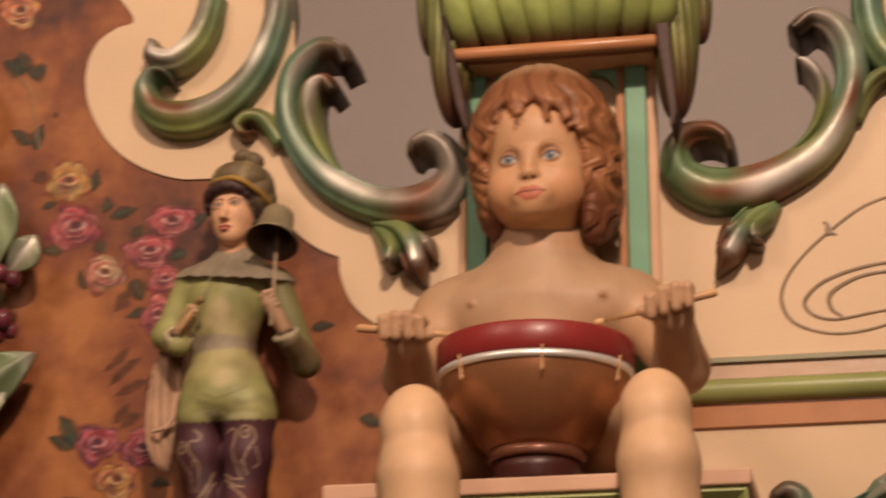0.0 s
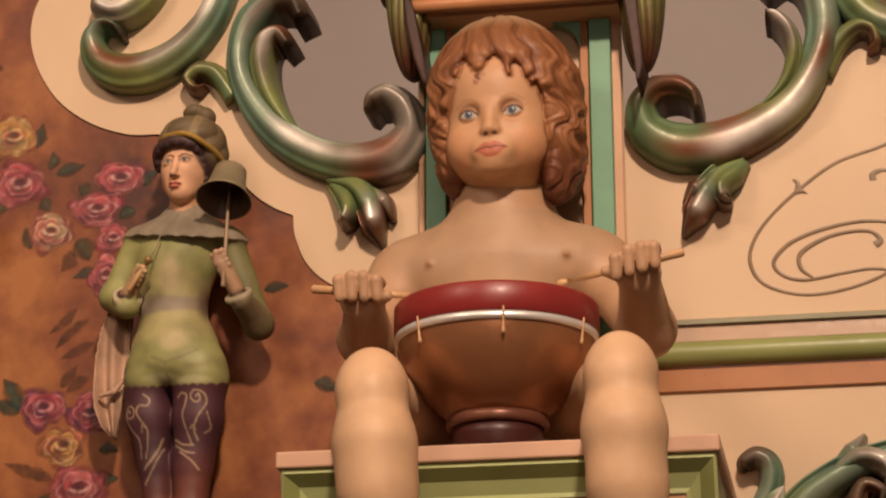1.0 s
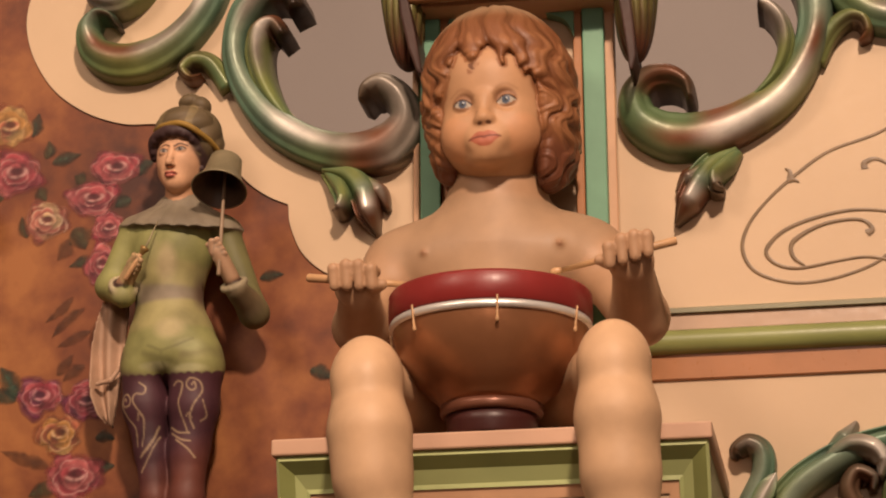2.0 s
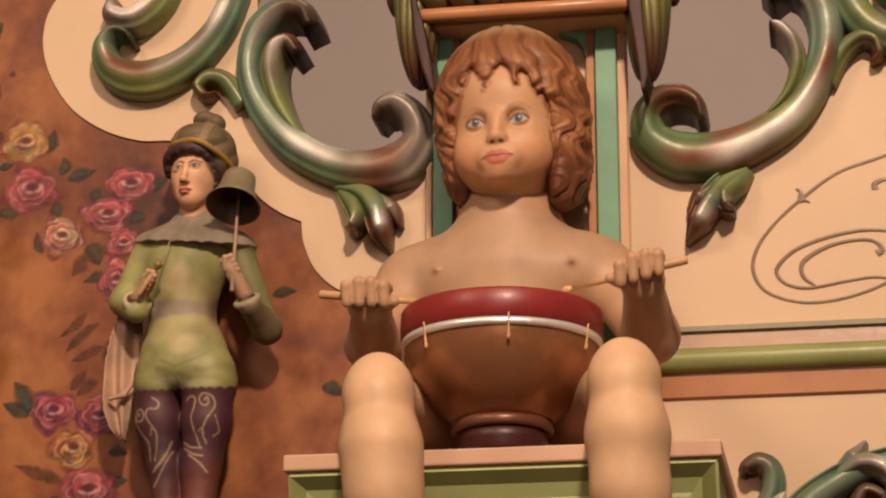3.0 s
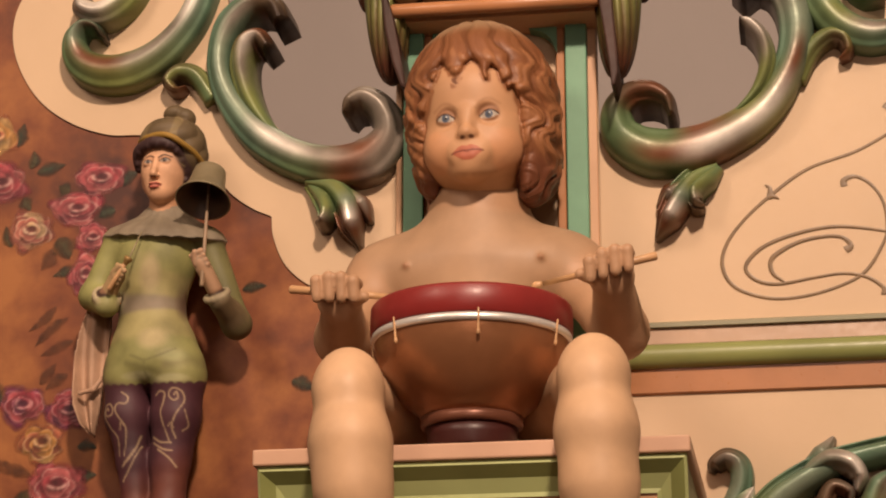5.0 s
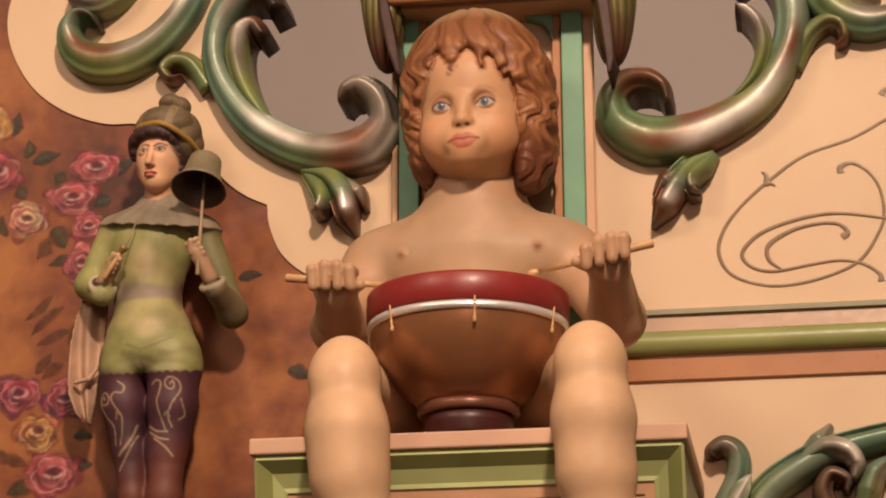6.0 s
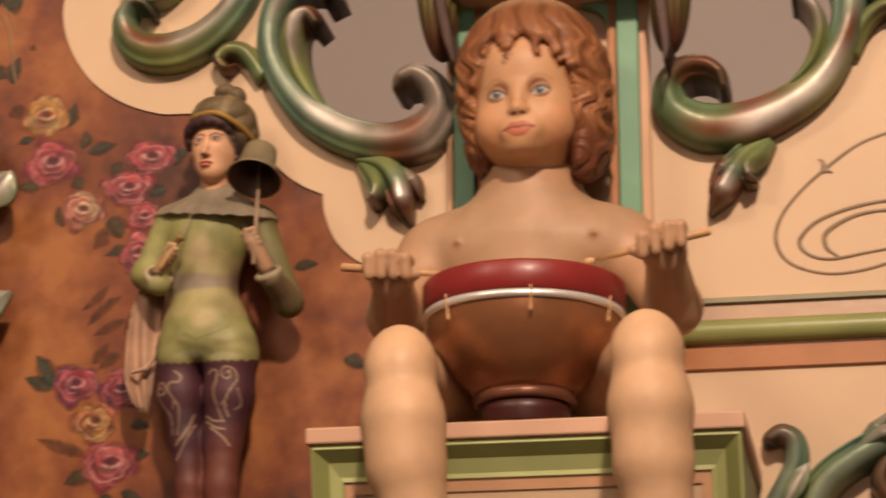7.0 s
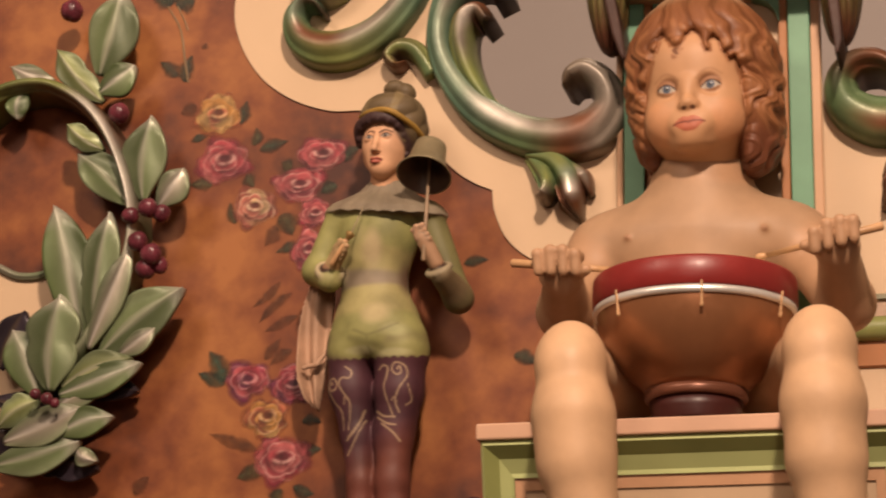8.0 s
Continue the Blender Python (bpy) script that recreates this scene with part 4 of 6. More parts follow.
carve_eye(ph, (0.0088, -0.0325, -0.0060), 0.0128, 0.0052, 0.0068, 1, PAGE_EYES, 0.0008)
for sx, ex in ((-1, -0.0106), (1, 0.0088)):
    brow_line = spline([(ex - sx * 0.0070, -0.0020), (ex - sx * 0.001, 0.0012), (ex + sx * 0.0075, -0.0012)], 8)
    ph.zones.append((lambda g, q=brow_line: np.where(g[..., 1] < -0.015, np.min(np.linalg.norm(g[:, None, ::2] - q[None], axis=-1), axis=1) - 0.0009, 1.0), (0.10, 0.05, 0.03), 3))
ph.limb((-0.0012, -0.0325, -0.0050), (-0.0022, -0.0385, -0.0215), 0.0024, 0.0036, 0.005, SK)
ph.ball((-0.0023, -0.0395, -0.0240), (0.0036, 0.0036, 0.0032), 0.003, SK)
for sx in (-1, 1):
    ph.ball((-0.0020 + sx * 0.0038, -0.0355, -0.0250), (0.0022, 0.0034, 0.0023), 0.002, SK)
ph.tint((-0.0022, -0.0385, -0.0272), (0.0042, 0.004, 0.0010), (0.22, 0.09, 0.05), 2)
ph.ball((-0.0022, -0.0325, -0.0330), (0.0075, 0.0040, 0.0022), 0.002, SK)
ph.ball((-0.0022, -0.0318, -0.0372), (0.0058, 0.0040, 0.0022), 0.002, SK)
page_lips = Outline([(-0.0110, -0.0348), (-0.0055, -0.0318), (-0.0024, -0.0326), (0.0008, -0.0316), (0.0064, -0.0346), (0.0020, -0.0388), (-0.0024, -0.0396), (-0.0066, -0.0386)], 0.0003)
ph.zones.append((lambda g: np.where(g[..., 1] < -0.02, -page_lips(g[..., 0], g[..., 2]), 1.0), (0.36, 0.10, 0.07), 2))
ph.zones.append((lambda g: np.where(g[..., 1] < -0.02, np.maximum(np.abs(g[..., 2] + 0.0350) - 0.0005, np.abs(g[..., 0] + 0.0022) - 0.0080), 1.0), (0.15, 0.045, 0.03), 3))
# dark curled fringe, band and wound cap with its knot
roll_line = spline([(-0.0285, -0.004, -0.0040), (-0.0262, -0.018, 0.0108), (-0.0106, -0.030, 0.0160), (0.0041, -0.034, 0.0162), (0.0184, -0.030, 0.0125), (0.0254, -0.020, 0.0030), (0.0285, -0.008, -0.0101), (0.0268, -0.004, -0.0213)], 5)
for i, (a, b) in enumerate(zip(roll_line, roll_line[1:])):
    r0, r1 = (0.0058 - 0.0030 * (q / 34) ** 4 for q in (i, i + 1))
    ph.limb(a, b, r0, r1, 0.003, DARK)
    if i % 2 == 0:
        ph.ball(a + np.array((0.0, -0.0020, -0.0010 - 0.001 * (i % 4))), (0.0042, 0.0048, 0.0050), 0.0014, DARK, (0, 25, 0))
ph.ball((0.012, 0.006, 0.002), (0.0330, 0.0330, 0.0270), 0.003, DARK)
band_line = spline([(-0.0275, -0.010, 0.0265), (-0.0119, -0.030, 0.0240), (0.0042, -0.0385, 0.0235), (0.0181, -0.040, 0.0195), (0.0300, -0.034, 0.0125), (0.0398, -0.020, 0.0056), (0.0448, -0.002, -0.0014), (0.0459, 0.01, -0.0063)], 6)


def cap(g):
    """A wound cloth cap: an uneven ball with folds that gather at its knot."""
    q = g - np.array((0.0205, 0.000, 0.058))
    a = np.arctan2(q[..., 0], -q[..., 1])
    far = np.linalg.norm(q, axis=-1)
    fold = np.abs(np.sin(a * 3.5 + 22 * far + 1.3 * np.sin(g[..., 2] * 110 + a)))
    d_ = soft_min(oval(g, (0.0075, 0.002, 0.0290), (0.0375, 0.0365, 0.0265)), oval(g, (0.024, 0.004, 0.010), (0.0245, 0.0310, 0.0250)), 0.010)
    return d_ + 0.0010 - 0.0022 * fold * np.clip(far / 0.03, 0.2, 1)


ph.melt(cap, (-0.034, -0.040, -0.02), (0.052, 0.045, 0.060), 0.0012, OLV)
ph.ball((0.0100, -0.003, 0.0610), (0.0130, 0.0125, 0.0095), 0.0018, OLV, (0, -15, 0))
ph.ball((0.0235, -0.002, 0.0560), (0.0125, 0.0125, 0.0105), 0.0018, OLV, (0, 35, 0))
for a, b in zip(band_line, band_line[1:]):
    ph.limb(a, b, 0.0030, 0.0030, 0.0015, None)
ph.zones.append((lambda g: np.min(np.linalg.norm(g[:, None] - band_line[None], axis=-1), axis=1) - 0.0036, YEL, 4))
ph.zones.append((lambda g: np.maximum(cap(g) - 0.002, (0.75 - np.sin(g[..., 0] * 170 + g[..., 2] * 130 + 2 * np.sin(g[..., 2] * 90))) * 0.004), (0.21, 0.155, 0.075), 1))
# collar, tunic, sleeves


def cuff(c, r, thick_, axis):
    """A rolled ring round a sleeve's end."""
    q = Vector(axis).normalized().to_track_quat("Z", "Y").to_matrix()
    pts = [np.array(Vector(c) + q @ Vector((r * math.cos(a), r * math.sin(a), 0))) for a in np.linspace(0, 2 * math.pi, 15)]
    for a, b in zip(pts, pts[1:]):
        w.limb(a, b, thick_, thick_, 0.002, CUFF)


def collar(g):
    """A short cape that slopes from the neck to a scalloped hem, lower in front."""
    q = g - np.array((-0.3115, -0.075, 2.4450))
    a = np.arctan2(q[..., 1], q[..., 0])
    hem = -0.0035 - 0.09 * q[..., 0] + 0.24 * q[..., 1] + 0.0016 * np.abs(np.sin(a * 8))
    up = q[..., 2] - hem
    r = np.interp(up, (0.0, 0.009, 0.024, 0.038), (0.0700, 0.0620, 0.0340, 0.0215)) - 0.0004 * np.cos(a * 16) * np.clip(1 - up / 0.03, 0, 1)
    return np.maximum((np.hypot(q[..., 0], q[..., 1] / 0.64) - r) * 0.62, np.maximum(-up, up - 0.039))


w.melt(collar, (-0.385, -0.125, 2.425), (-0.238, -0.02, 2.495), 0.0015, GRY)
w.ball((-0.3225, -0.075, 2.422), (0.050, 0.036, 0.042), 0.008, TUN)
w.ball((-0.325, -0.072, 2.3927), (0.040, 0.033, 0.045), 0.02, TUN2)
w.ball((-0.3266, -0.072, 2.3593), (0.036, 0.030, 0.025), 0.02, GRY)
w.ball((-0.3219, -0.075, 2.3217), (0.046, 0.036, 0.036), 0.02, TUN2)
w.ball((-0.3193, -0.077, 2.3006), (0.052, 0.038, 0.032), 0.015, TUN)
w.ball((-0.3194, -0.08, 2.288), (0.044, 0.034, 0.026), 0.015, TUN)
w.limb((-0.3465, -0.082, 2.2913), (-0.3474, -0.082, 2.2802), 0.0265, 0.0275, 0.006, TUN)
w.limb((-0.2901, -0.082, 2.2888), (-0.2891, -0.082, 2.2777), 0.0290, 0.0310, 0.006, TUN)
w.limb((-0.3677, -0.075, 2.4372), (-0.3932, -0.08, 2.3756), 0.0180, 0.0150, 0.010, TUN)
w.limb((-0.3932, -0.08, 2.3756), (-0.3688, -0.108, 2.3565), 0.0150, 0.0140, 0.010, TUN)
cuff((-0.3690, -0.108, 2.3660), 0.0135, 0.0036, (0.40, -0.75, 0.55))
# shade inside the open cuff is painted; the sleeve is not hollow
w.tint((-0.3690, -0.112, 2.3672), (0.0112, 0.010, 0.0112), (0.045, 0.022, 0.016), 1)
# right sleeve in darker greens: its shaded side is put into the colour
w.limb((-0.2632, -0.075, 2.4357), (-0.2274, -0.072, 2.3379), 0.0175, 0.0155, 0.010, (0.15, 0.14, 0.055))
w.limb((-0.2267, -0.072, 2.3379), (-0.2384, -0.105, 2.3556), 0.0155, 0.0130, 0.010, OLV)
cuff((-0.2420, -0.106, 2.3625), 0.0128, 0.0034, (-0.25, -0.60, 0.75))
# same painted shade inside the other cuff
w.tint((-0.2420, -0.110, 2.3650), (0.0105, 0.009, 0.0090), (0.06, 0.032, 0.02), 1)


def small_fist(c, wrist):
    c = np.array(c)
    wrist = np.array(wrist)
    w.limb(wrist, c, 0.0092, 0.0088, 0.004, SK, rank=2)
    along = (c - wrist) / np.linalg.norm(c - wrist)
    across = np.array((along[2], 0, -along[0]))
    for i in range(4):
        k = c + along * 0.0058 * (i - 1.2) + np.array((0, -0.0055, 0))
        w.limb(k - across * 0.0065 + (0, 0.003, 0), k + across * 0.0065, 0.0034, 0.0032, 0.0010, SK, rank=2)
    w.limb(c - across * 0.006 + (0, -0.004, 0), c + along * 0.012 - across * 0.001 + (0, -0.006, 0), 0.0036, 0.0030, 0.001, SK, rank=2)


small_fist((-0.3530, -0.122, 2.3850), (-0.3665, -0.112, 2.3690))
small_fist((-0.2570, -0.122, 2.3970), (-0.2440, -0.112, 2.3690))
# stockinged legs
w.limb((-0.3514, -0.08, 2.2842), (-0.3473, -0.081, 2.2329), 0.0250, 0.0240, 0.006, PUR)
w.limb((-0.3473, -0.081, 2.2329), (-0.3392, -0.08, 2.1812), 0.0240, 0.0175, 0.008, PUR)
w.limb((-0.3392, -0.08, 2.1812), (-0.3333, -0.083, 2.1295), 0.0175, 0.0145, 0.008, PUR)
w.limb((-0.3333, -0.083, 2.1295), (-0.3334, -0.078, 2.0737), 0.0145, 0.0180, 0.008, PUR)
w.limb((-0.2911, -0.08, 2.2815), (-0.2912, -0.081, 2.2306), 0.0310, 0.0275, 0.006, PUR)
w.limb((-0.2912, -0.081, 2.2306), (-0.2964, -0.08, 2.1796), 0.0275, 0.0215, 0.006, PUR)
w.limb((-0.2966, -0.08, 2.186), (-0.2966, -0.083, 2.1282), 0.0220, 0.0185, 0.008, PUR)
w.limb((-0.2966, -0.083, 2.1282), (-0.2937, -0.078, 2.0725), 0.0185, 0.0205, 0.008, PUR)
w.limb((-0.3286, -0.07, 2.2641), (-0.3203, -0.07, 2.1125), 0.0080, 0.0080, 0.003, PUR)
# chest and belly highlights and the waist's shade painted on, with a paler hem
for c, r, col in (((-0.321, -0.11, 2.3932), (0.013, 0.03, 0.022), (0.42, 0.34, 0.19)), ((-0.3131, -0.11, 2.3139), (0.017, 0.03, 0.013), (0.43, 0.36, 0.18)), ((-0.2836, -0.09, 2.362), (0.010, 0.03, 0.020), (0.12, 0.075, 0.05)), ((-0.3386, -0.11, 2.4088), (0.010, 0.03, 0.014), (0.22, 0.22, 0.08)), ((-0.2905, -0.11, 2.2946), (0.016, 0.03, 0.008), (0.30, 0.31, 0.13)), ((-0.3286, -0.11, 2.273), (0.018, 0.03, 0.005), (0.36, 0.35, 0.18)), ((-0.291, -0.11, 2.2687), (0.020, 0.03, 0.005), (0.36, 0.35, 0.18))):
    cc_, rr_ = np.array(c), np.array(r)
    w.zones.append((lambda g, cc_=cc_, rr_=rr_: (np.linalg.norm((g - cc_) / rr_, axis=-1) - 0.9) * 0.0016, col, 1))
HEM = 2.2618
w.zones.append((lambda g: np.where(g[..., 0] > -0.3819, g[..., 2] - HEM - 0.0022 * np.abs(np.sin(g[..., 0] * 330)) - 0.25 * np.abs(g[..., 1] + 0.11), 1.0), PUR, 2))
w.zones.append((lambda g: (g[..., 2] - 2.1687 - 0.5 * (g[..., 0] - -0.3022)) * 0.03, (0.125, 0.038, 0.026), 3))
for fx, top in ((-0.3347, 2.0738), (-0.2937, 2.0725)):
    w.limb((fx, -0.078, top), (fx, -0.075, 1.955), 0.021, 0.014, 0.008, PUR)
    w.limb((fx, -0.075, 1.944), (fx, -0.125, 1.941), 0.014, 0.011, 0.006, OLV)
# cloak hanging from the arm
drape_l, drape_r = [(-0.403, 2.367), (-0.411, 2.337), (-0.414, 2.311), (-0.415, 2.278), (-0.413, 2.251), (-0.404, 2.228), (-0.392, 2.215)], [(-0.373, 2.365), (-0.375, 2.335), (-0.378, 2.309), (-0.381, 2.283), (-0.384, 2.257), (-0.387, 2.237), (-0.390, 2.214)]
dl, dr = np.array(drape_l)[::-1], np.array(drape_r)[::-1]


def drape(g):
    """A hanging fold of cloth: a thin rippled sheet between two edges."""
    x, y, z = g[..., 0], g[..., 1], g[..., 2]
    a, b = np.interp(z, dl[:, 1], dl[:, 0]), np.interp(z, dr[:, 1], dr[:, 0])
    v = np.clip((x - a) / np.maximum(b - a, 0.001), -0.2, 1.2)
    sheet = -0.068 - 0.0055 * np.sin(v * 9.5 + 0.6 + 22 * (z - dl[0, 1])) - 0.004 * np.sin(v * 4 + 2)
    return np.maximum(np.maximum(np.abs(y - sheet) * 0.75 - 0.0026, np.maximum(a - x, x - b) * 0.9), np.maximum(dl[0, 1] - z, z - dl[-1, 1]))


w.melt(drape, (-0.4209, -0.09, dl[0, 1]), (-0.3677, -0.05, dl[-1, 1]), 0.002, DRAPE)
w.limb((-0.4045, -0.08, 2.2629), (-0.3892, -0.081, 2.2659), 0.0026, 0.0030, 0.003, DRAPE)
w.limb((-0.3892, -0.081, 2.2659), (-0.3788, -0.078, 2.2806), 0.0030, 0.0024, 0.003, DRAPE)
# fold shade painted as darker lines; the folds themselves are not carved
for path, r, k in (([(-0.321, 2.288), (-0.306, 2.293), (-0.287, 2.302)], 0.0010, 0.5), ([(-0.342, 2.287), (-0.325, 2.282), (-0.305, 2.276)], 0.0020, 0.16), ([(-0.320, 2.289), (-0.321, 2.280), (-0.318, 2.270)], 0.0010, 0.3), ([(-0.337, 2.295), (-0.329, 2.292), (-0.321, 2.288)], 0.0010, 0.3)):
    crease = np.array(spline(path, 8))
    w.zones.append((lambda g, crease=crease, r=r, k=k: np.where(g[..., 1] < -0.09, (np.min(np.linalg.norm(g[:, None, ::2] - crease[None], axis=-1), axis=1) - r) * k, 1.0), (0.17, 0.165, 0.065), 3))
band = np.array(spline([(-0.339, 2.555), (-0.331, 2.562), (-0.316, 2.565), (-0.300, 2.562), (-0.284, 2.555), (-0.272, 2.544), (-0.265, 2.534)], 8))
w.zones.append((lambda g: np.where(g[..., 1] < -0.06, np.min(np.linalg.norm(g[:, None, ::2] - band[None], axis=-1), axis=1) - 0.0024, 1.0), YEL, 4))


def hose_line(path, r):
    """A gold line painted on the hose."""
    pts = spline(path, 14)
    w.zones.append((lambda g: np.where(g[..., 1] < -0.085, np.min(np.linalg.norm(g[:, None, ::2] - pts[None], axis=-1), axis=1) - r, 1.0), (0.33, 0.23, 0.14), 4))


for path, r in (([(-0.348, 2.256), (-0.341, 2.250), (-0.343, 2.243), (-0.352, 2.243), (-0.355, 2.236), (-0.350, 2.227), (-0.343, 2.217), (-0.342, 2.204), (-0.344, 2.185)], 0.0008), ([(-0.363, 2.236), (-0.365, 2.239), (-0.368, 2.235), (-0.365, 2.230), (-0.359, 2.231), (-0.358, 2.238), (-0.363, 2.244), (-0.369, 2.240), (-0.369, 2.231), (-0.361, 2.217), (-0.352, 2.205), (-0.350, 2.186)], 0.0008),
                ([(-0.327, 2.207), (-0.334, 2.188), (-0.346, 2.173)], 0.0010), ([(-0.326, 2.196), (-0.337, 2.172), (-0.345, 2.157)], 0.0009), ([(-0.329, 2.199), (-0.337, 2.186), (-0.344, 2.177)], 0.0006), ([(-0.343, 2.217), (-0.348, 2.221), (-0.349, 2.214)], 0.0006),
                ([(-0.309, 2.251), (-0.304, 2.255), (-0.298, 2.252), (-0.299, 2.242), (-0.302, 2.231), (-0.299, 2.218), (-0.292, 2.199)], 0.0008), ([(-0.287, 2.250), (-0.284, 2.253), (-0.283, 2.246), (-0.288, 2.244), (-0.293, 2.250), (-0.289, 2.257), (-0.279, 2.254), (-0.276, 2.243), (-0.283, 2.230), (-0.289, 2.215), (-0.285, 2.202)], 0.0008),
                ([(-0.275, 2.233), (-0.272, 2.217), (-0.278, 2.210)], 0.0006), ([(-0.312, 2.205), (-0.302, 2.198), (-0.290, 2.197)], 0.0010), ([(-0.311, 2.198), (-0.299, 2.190), (-0.289, 2.188)], 0.0009), ([(-0.305, 2.190), (-0.292, 2.180), (-0.284, 2.170)], 0.0009), ([(-0.293, 2.215), (-0.290, 2.218), (-0.287, 2.213)], 0.0006)):
    hose_line(path, r)
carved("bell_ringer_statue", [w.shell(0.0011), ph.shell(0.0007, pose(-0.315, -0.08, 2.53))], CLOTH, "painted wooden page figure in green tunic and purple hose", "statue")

bell = empty("hand_bell", (-0.2547, -0.118, 2.4854), "dull olive hand bell held up by the page figure", "bell")
bc = Vector((-0.2553, -0.116, 2.4881))
tip_axis = pose(*bc, -26, 3, 0) @ Matrix.Scale(1.12, 4)
bmb = turned([(0.0, 0.024), (0.012, 0.0235), (0.0165, 0.020), (0.0175, 0.012), (0.0190, 0.000), (0.0225, -0.010), (0.0270, -0.017), (0.0285, -0.0195), (0.0272, -0.0197)], (0, 0, 0), 40)
bmesh.ops.transform(bmb, verts=bmb.verts, matrix=tip_axis)
cup = part("bell_cup", bmb, BELL, bell, "dull olive bell cup", True)
# inner face of the cup: the shade inside the bell is put into its colour
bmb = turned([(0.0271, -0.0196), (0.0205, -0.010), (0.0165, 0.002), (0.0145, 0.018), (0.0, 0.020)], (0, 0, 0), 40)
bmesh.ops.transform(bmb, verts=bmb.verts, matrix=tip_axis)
part("bell_inside", bmb, paint("shaded_bell_inside", (0.085, 0.050, 0.030), 0.45, 0.2, 60), cup, "inside of the bell, its shade painted in dark brown", True)
part("handle", rod(tip_axis @ Vector((0, 0, 0.018)), Vector((-0.2542, -0.128, 2.3674)), 0.0016, 0.0026, 10), paint("greyed_handle_wood", (0.27, 0.185, 0.115), 0.45, 0.15, 40), bell, "thin wooden handle", True)
brass = paint("worn_brass", (0.27, 0.17, 0.06), 0.4, 0.2, 60, 0.2, 0.4)
dag = part("striker", rod((-0.3610, -0.129, 2.3680), (-0.3400, -0.133, 2.3990), 0.0030, 0.0026, 10), WOOD, None, "", True)
part("knob", rod((-0.3425, -0.133, 2.3950), (-0.3365, -0.134, 2.4035), 0.0026, 0.0056, 14), brass, dag, "worn brass flared knob", True)
part("wire", rod((-0.3372, -0.133, 2.4025), (-0.3265, -0.124, 2.436), 0.0010, 0.0007, 8), BELL, dag, "thin dark wire", True)
tagged(dag, "small turned wooden striker in the page figure's fist", "striker")

# ---- carved scrolls ----
PX = 0.06451 / 100
left = empty("carved_scroll", (-0.1669, -0.02, 2.5904), "green and bronze carved leaf scroll on the organ front", "ornament", "scrolls on the organ front")
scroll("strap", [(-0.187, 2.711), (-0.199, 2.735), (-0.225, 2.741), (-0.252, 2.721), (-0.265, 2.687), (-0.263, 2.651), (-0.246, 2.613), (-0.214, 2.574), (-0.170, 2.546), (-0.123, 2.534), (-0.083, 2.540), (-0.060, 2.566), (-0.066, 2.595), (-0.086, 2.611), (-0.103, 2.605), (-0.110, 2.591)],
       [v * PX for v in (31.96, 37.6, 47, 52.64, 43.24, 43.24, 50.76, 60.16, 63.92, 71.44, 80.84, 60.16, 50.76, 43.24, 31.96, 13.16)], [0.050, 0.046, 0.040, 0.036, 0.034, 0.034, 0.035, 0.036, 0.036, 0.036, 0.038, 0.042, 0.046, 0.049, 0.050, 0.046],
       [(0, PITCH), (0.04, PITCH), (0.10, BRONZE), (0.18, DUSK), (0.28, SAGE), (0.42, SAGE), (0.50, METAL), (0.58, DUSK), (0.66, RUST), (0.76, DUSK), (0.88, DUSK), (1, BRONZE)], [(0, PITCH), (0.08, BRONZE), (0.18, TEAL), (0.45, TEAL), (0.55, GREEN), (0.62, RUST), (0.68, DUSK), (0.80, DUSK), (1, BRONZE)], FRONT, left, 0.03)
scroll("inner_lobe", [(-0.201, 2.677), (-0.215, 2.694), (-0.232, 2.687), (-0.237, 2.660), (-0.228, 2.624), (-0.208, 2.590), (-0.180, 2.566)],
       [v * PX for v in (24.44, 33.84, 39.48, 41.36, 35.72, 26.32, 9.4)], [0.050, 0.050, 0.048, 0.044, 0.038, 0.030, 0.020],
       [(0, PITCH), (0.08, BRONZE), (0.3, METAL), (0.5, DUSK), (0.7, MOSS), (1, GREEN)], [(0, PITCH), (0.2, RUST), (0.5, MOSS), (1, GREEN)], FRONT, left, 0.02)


def leaf_drop(parent, main, hook, lobe):
    """A hanging acanthus leaf: a broad silvered tongue, a shorter one that curls aside and a small outer lobe."""
    scroll("leaf_lobe", lobe, [v * PX for v in (26, 34, 8)], [0.022, 0.030, 0.016], [(0, MOSS), (0.5, DUSK), (1, RUST)], [(0, GREEN), (0.5, RUST), (1, BRONZE)], FRONT, parent, 0.0, groove=0.1)
    scroll("leaf_tongue", main, [v * PX for v in (22, 44, 52, 42, 8)], [0.018, 0.030, 0.040, 0.042, 0.018], [(0, GREEN), (0.35, MOSS), (0.52, SAGE), (0.68, METAL), (0.85, RUST), (1, BRONZE)], [(0, MOSS), (0.42, GREEN), (0.65, RUST), (1, BRONZE)], FRONT, parent, 0.0, groove=0.45)
    scroll("leaf_hook", hook, [v * PX for v in (20, 34, 32, 24, 8)], [0.016, 0.032, 0.044, 0.046, 0.03], [(0, GREEN), (0.45, MOSS), (0.75, DUSK), (1, BRONZE)], [(0, MOSS), (0.5, GREEN), (0.8, BRONZE), (1, BRONZE)], FRONT, parent, 0.0, groove=0.3)


leaf_drop(left, [(-0.159, 2.517), (-0.129, 2.506), (-0.111, 2.483), (-0.104, 2.458), (-0.094, 2.433)], [(-0.155, 2.513), (-0.140, 2.494), (-0.132, 2.476), (-0.135, 2.463), (-0.144, 2.462)], [(-0.113, 2.501), (-0.093, 2.484), (-0.082, 2.464)])

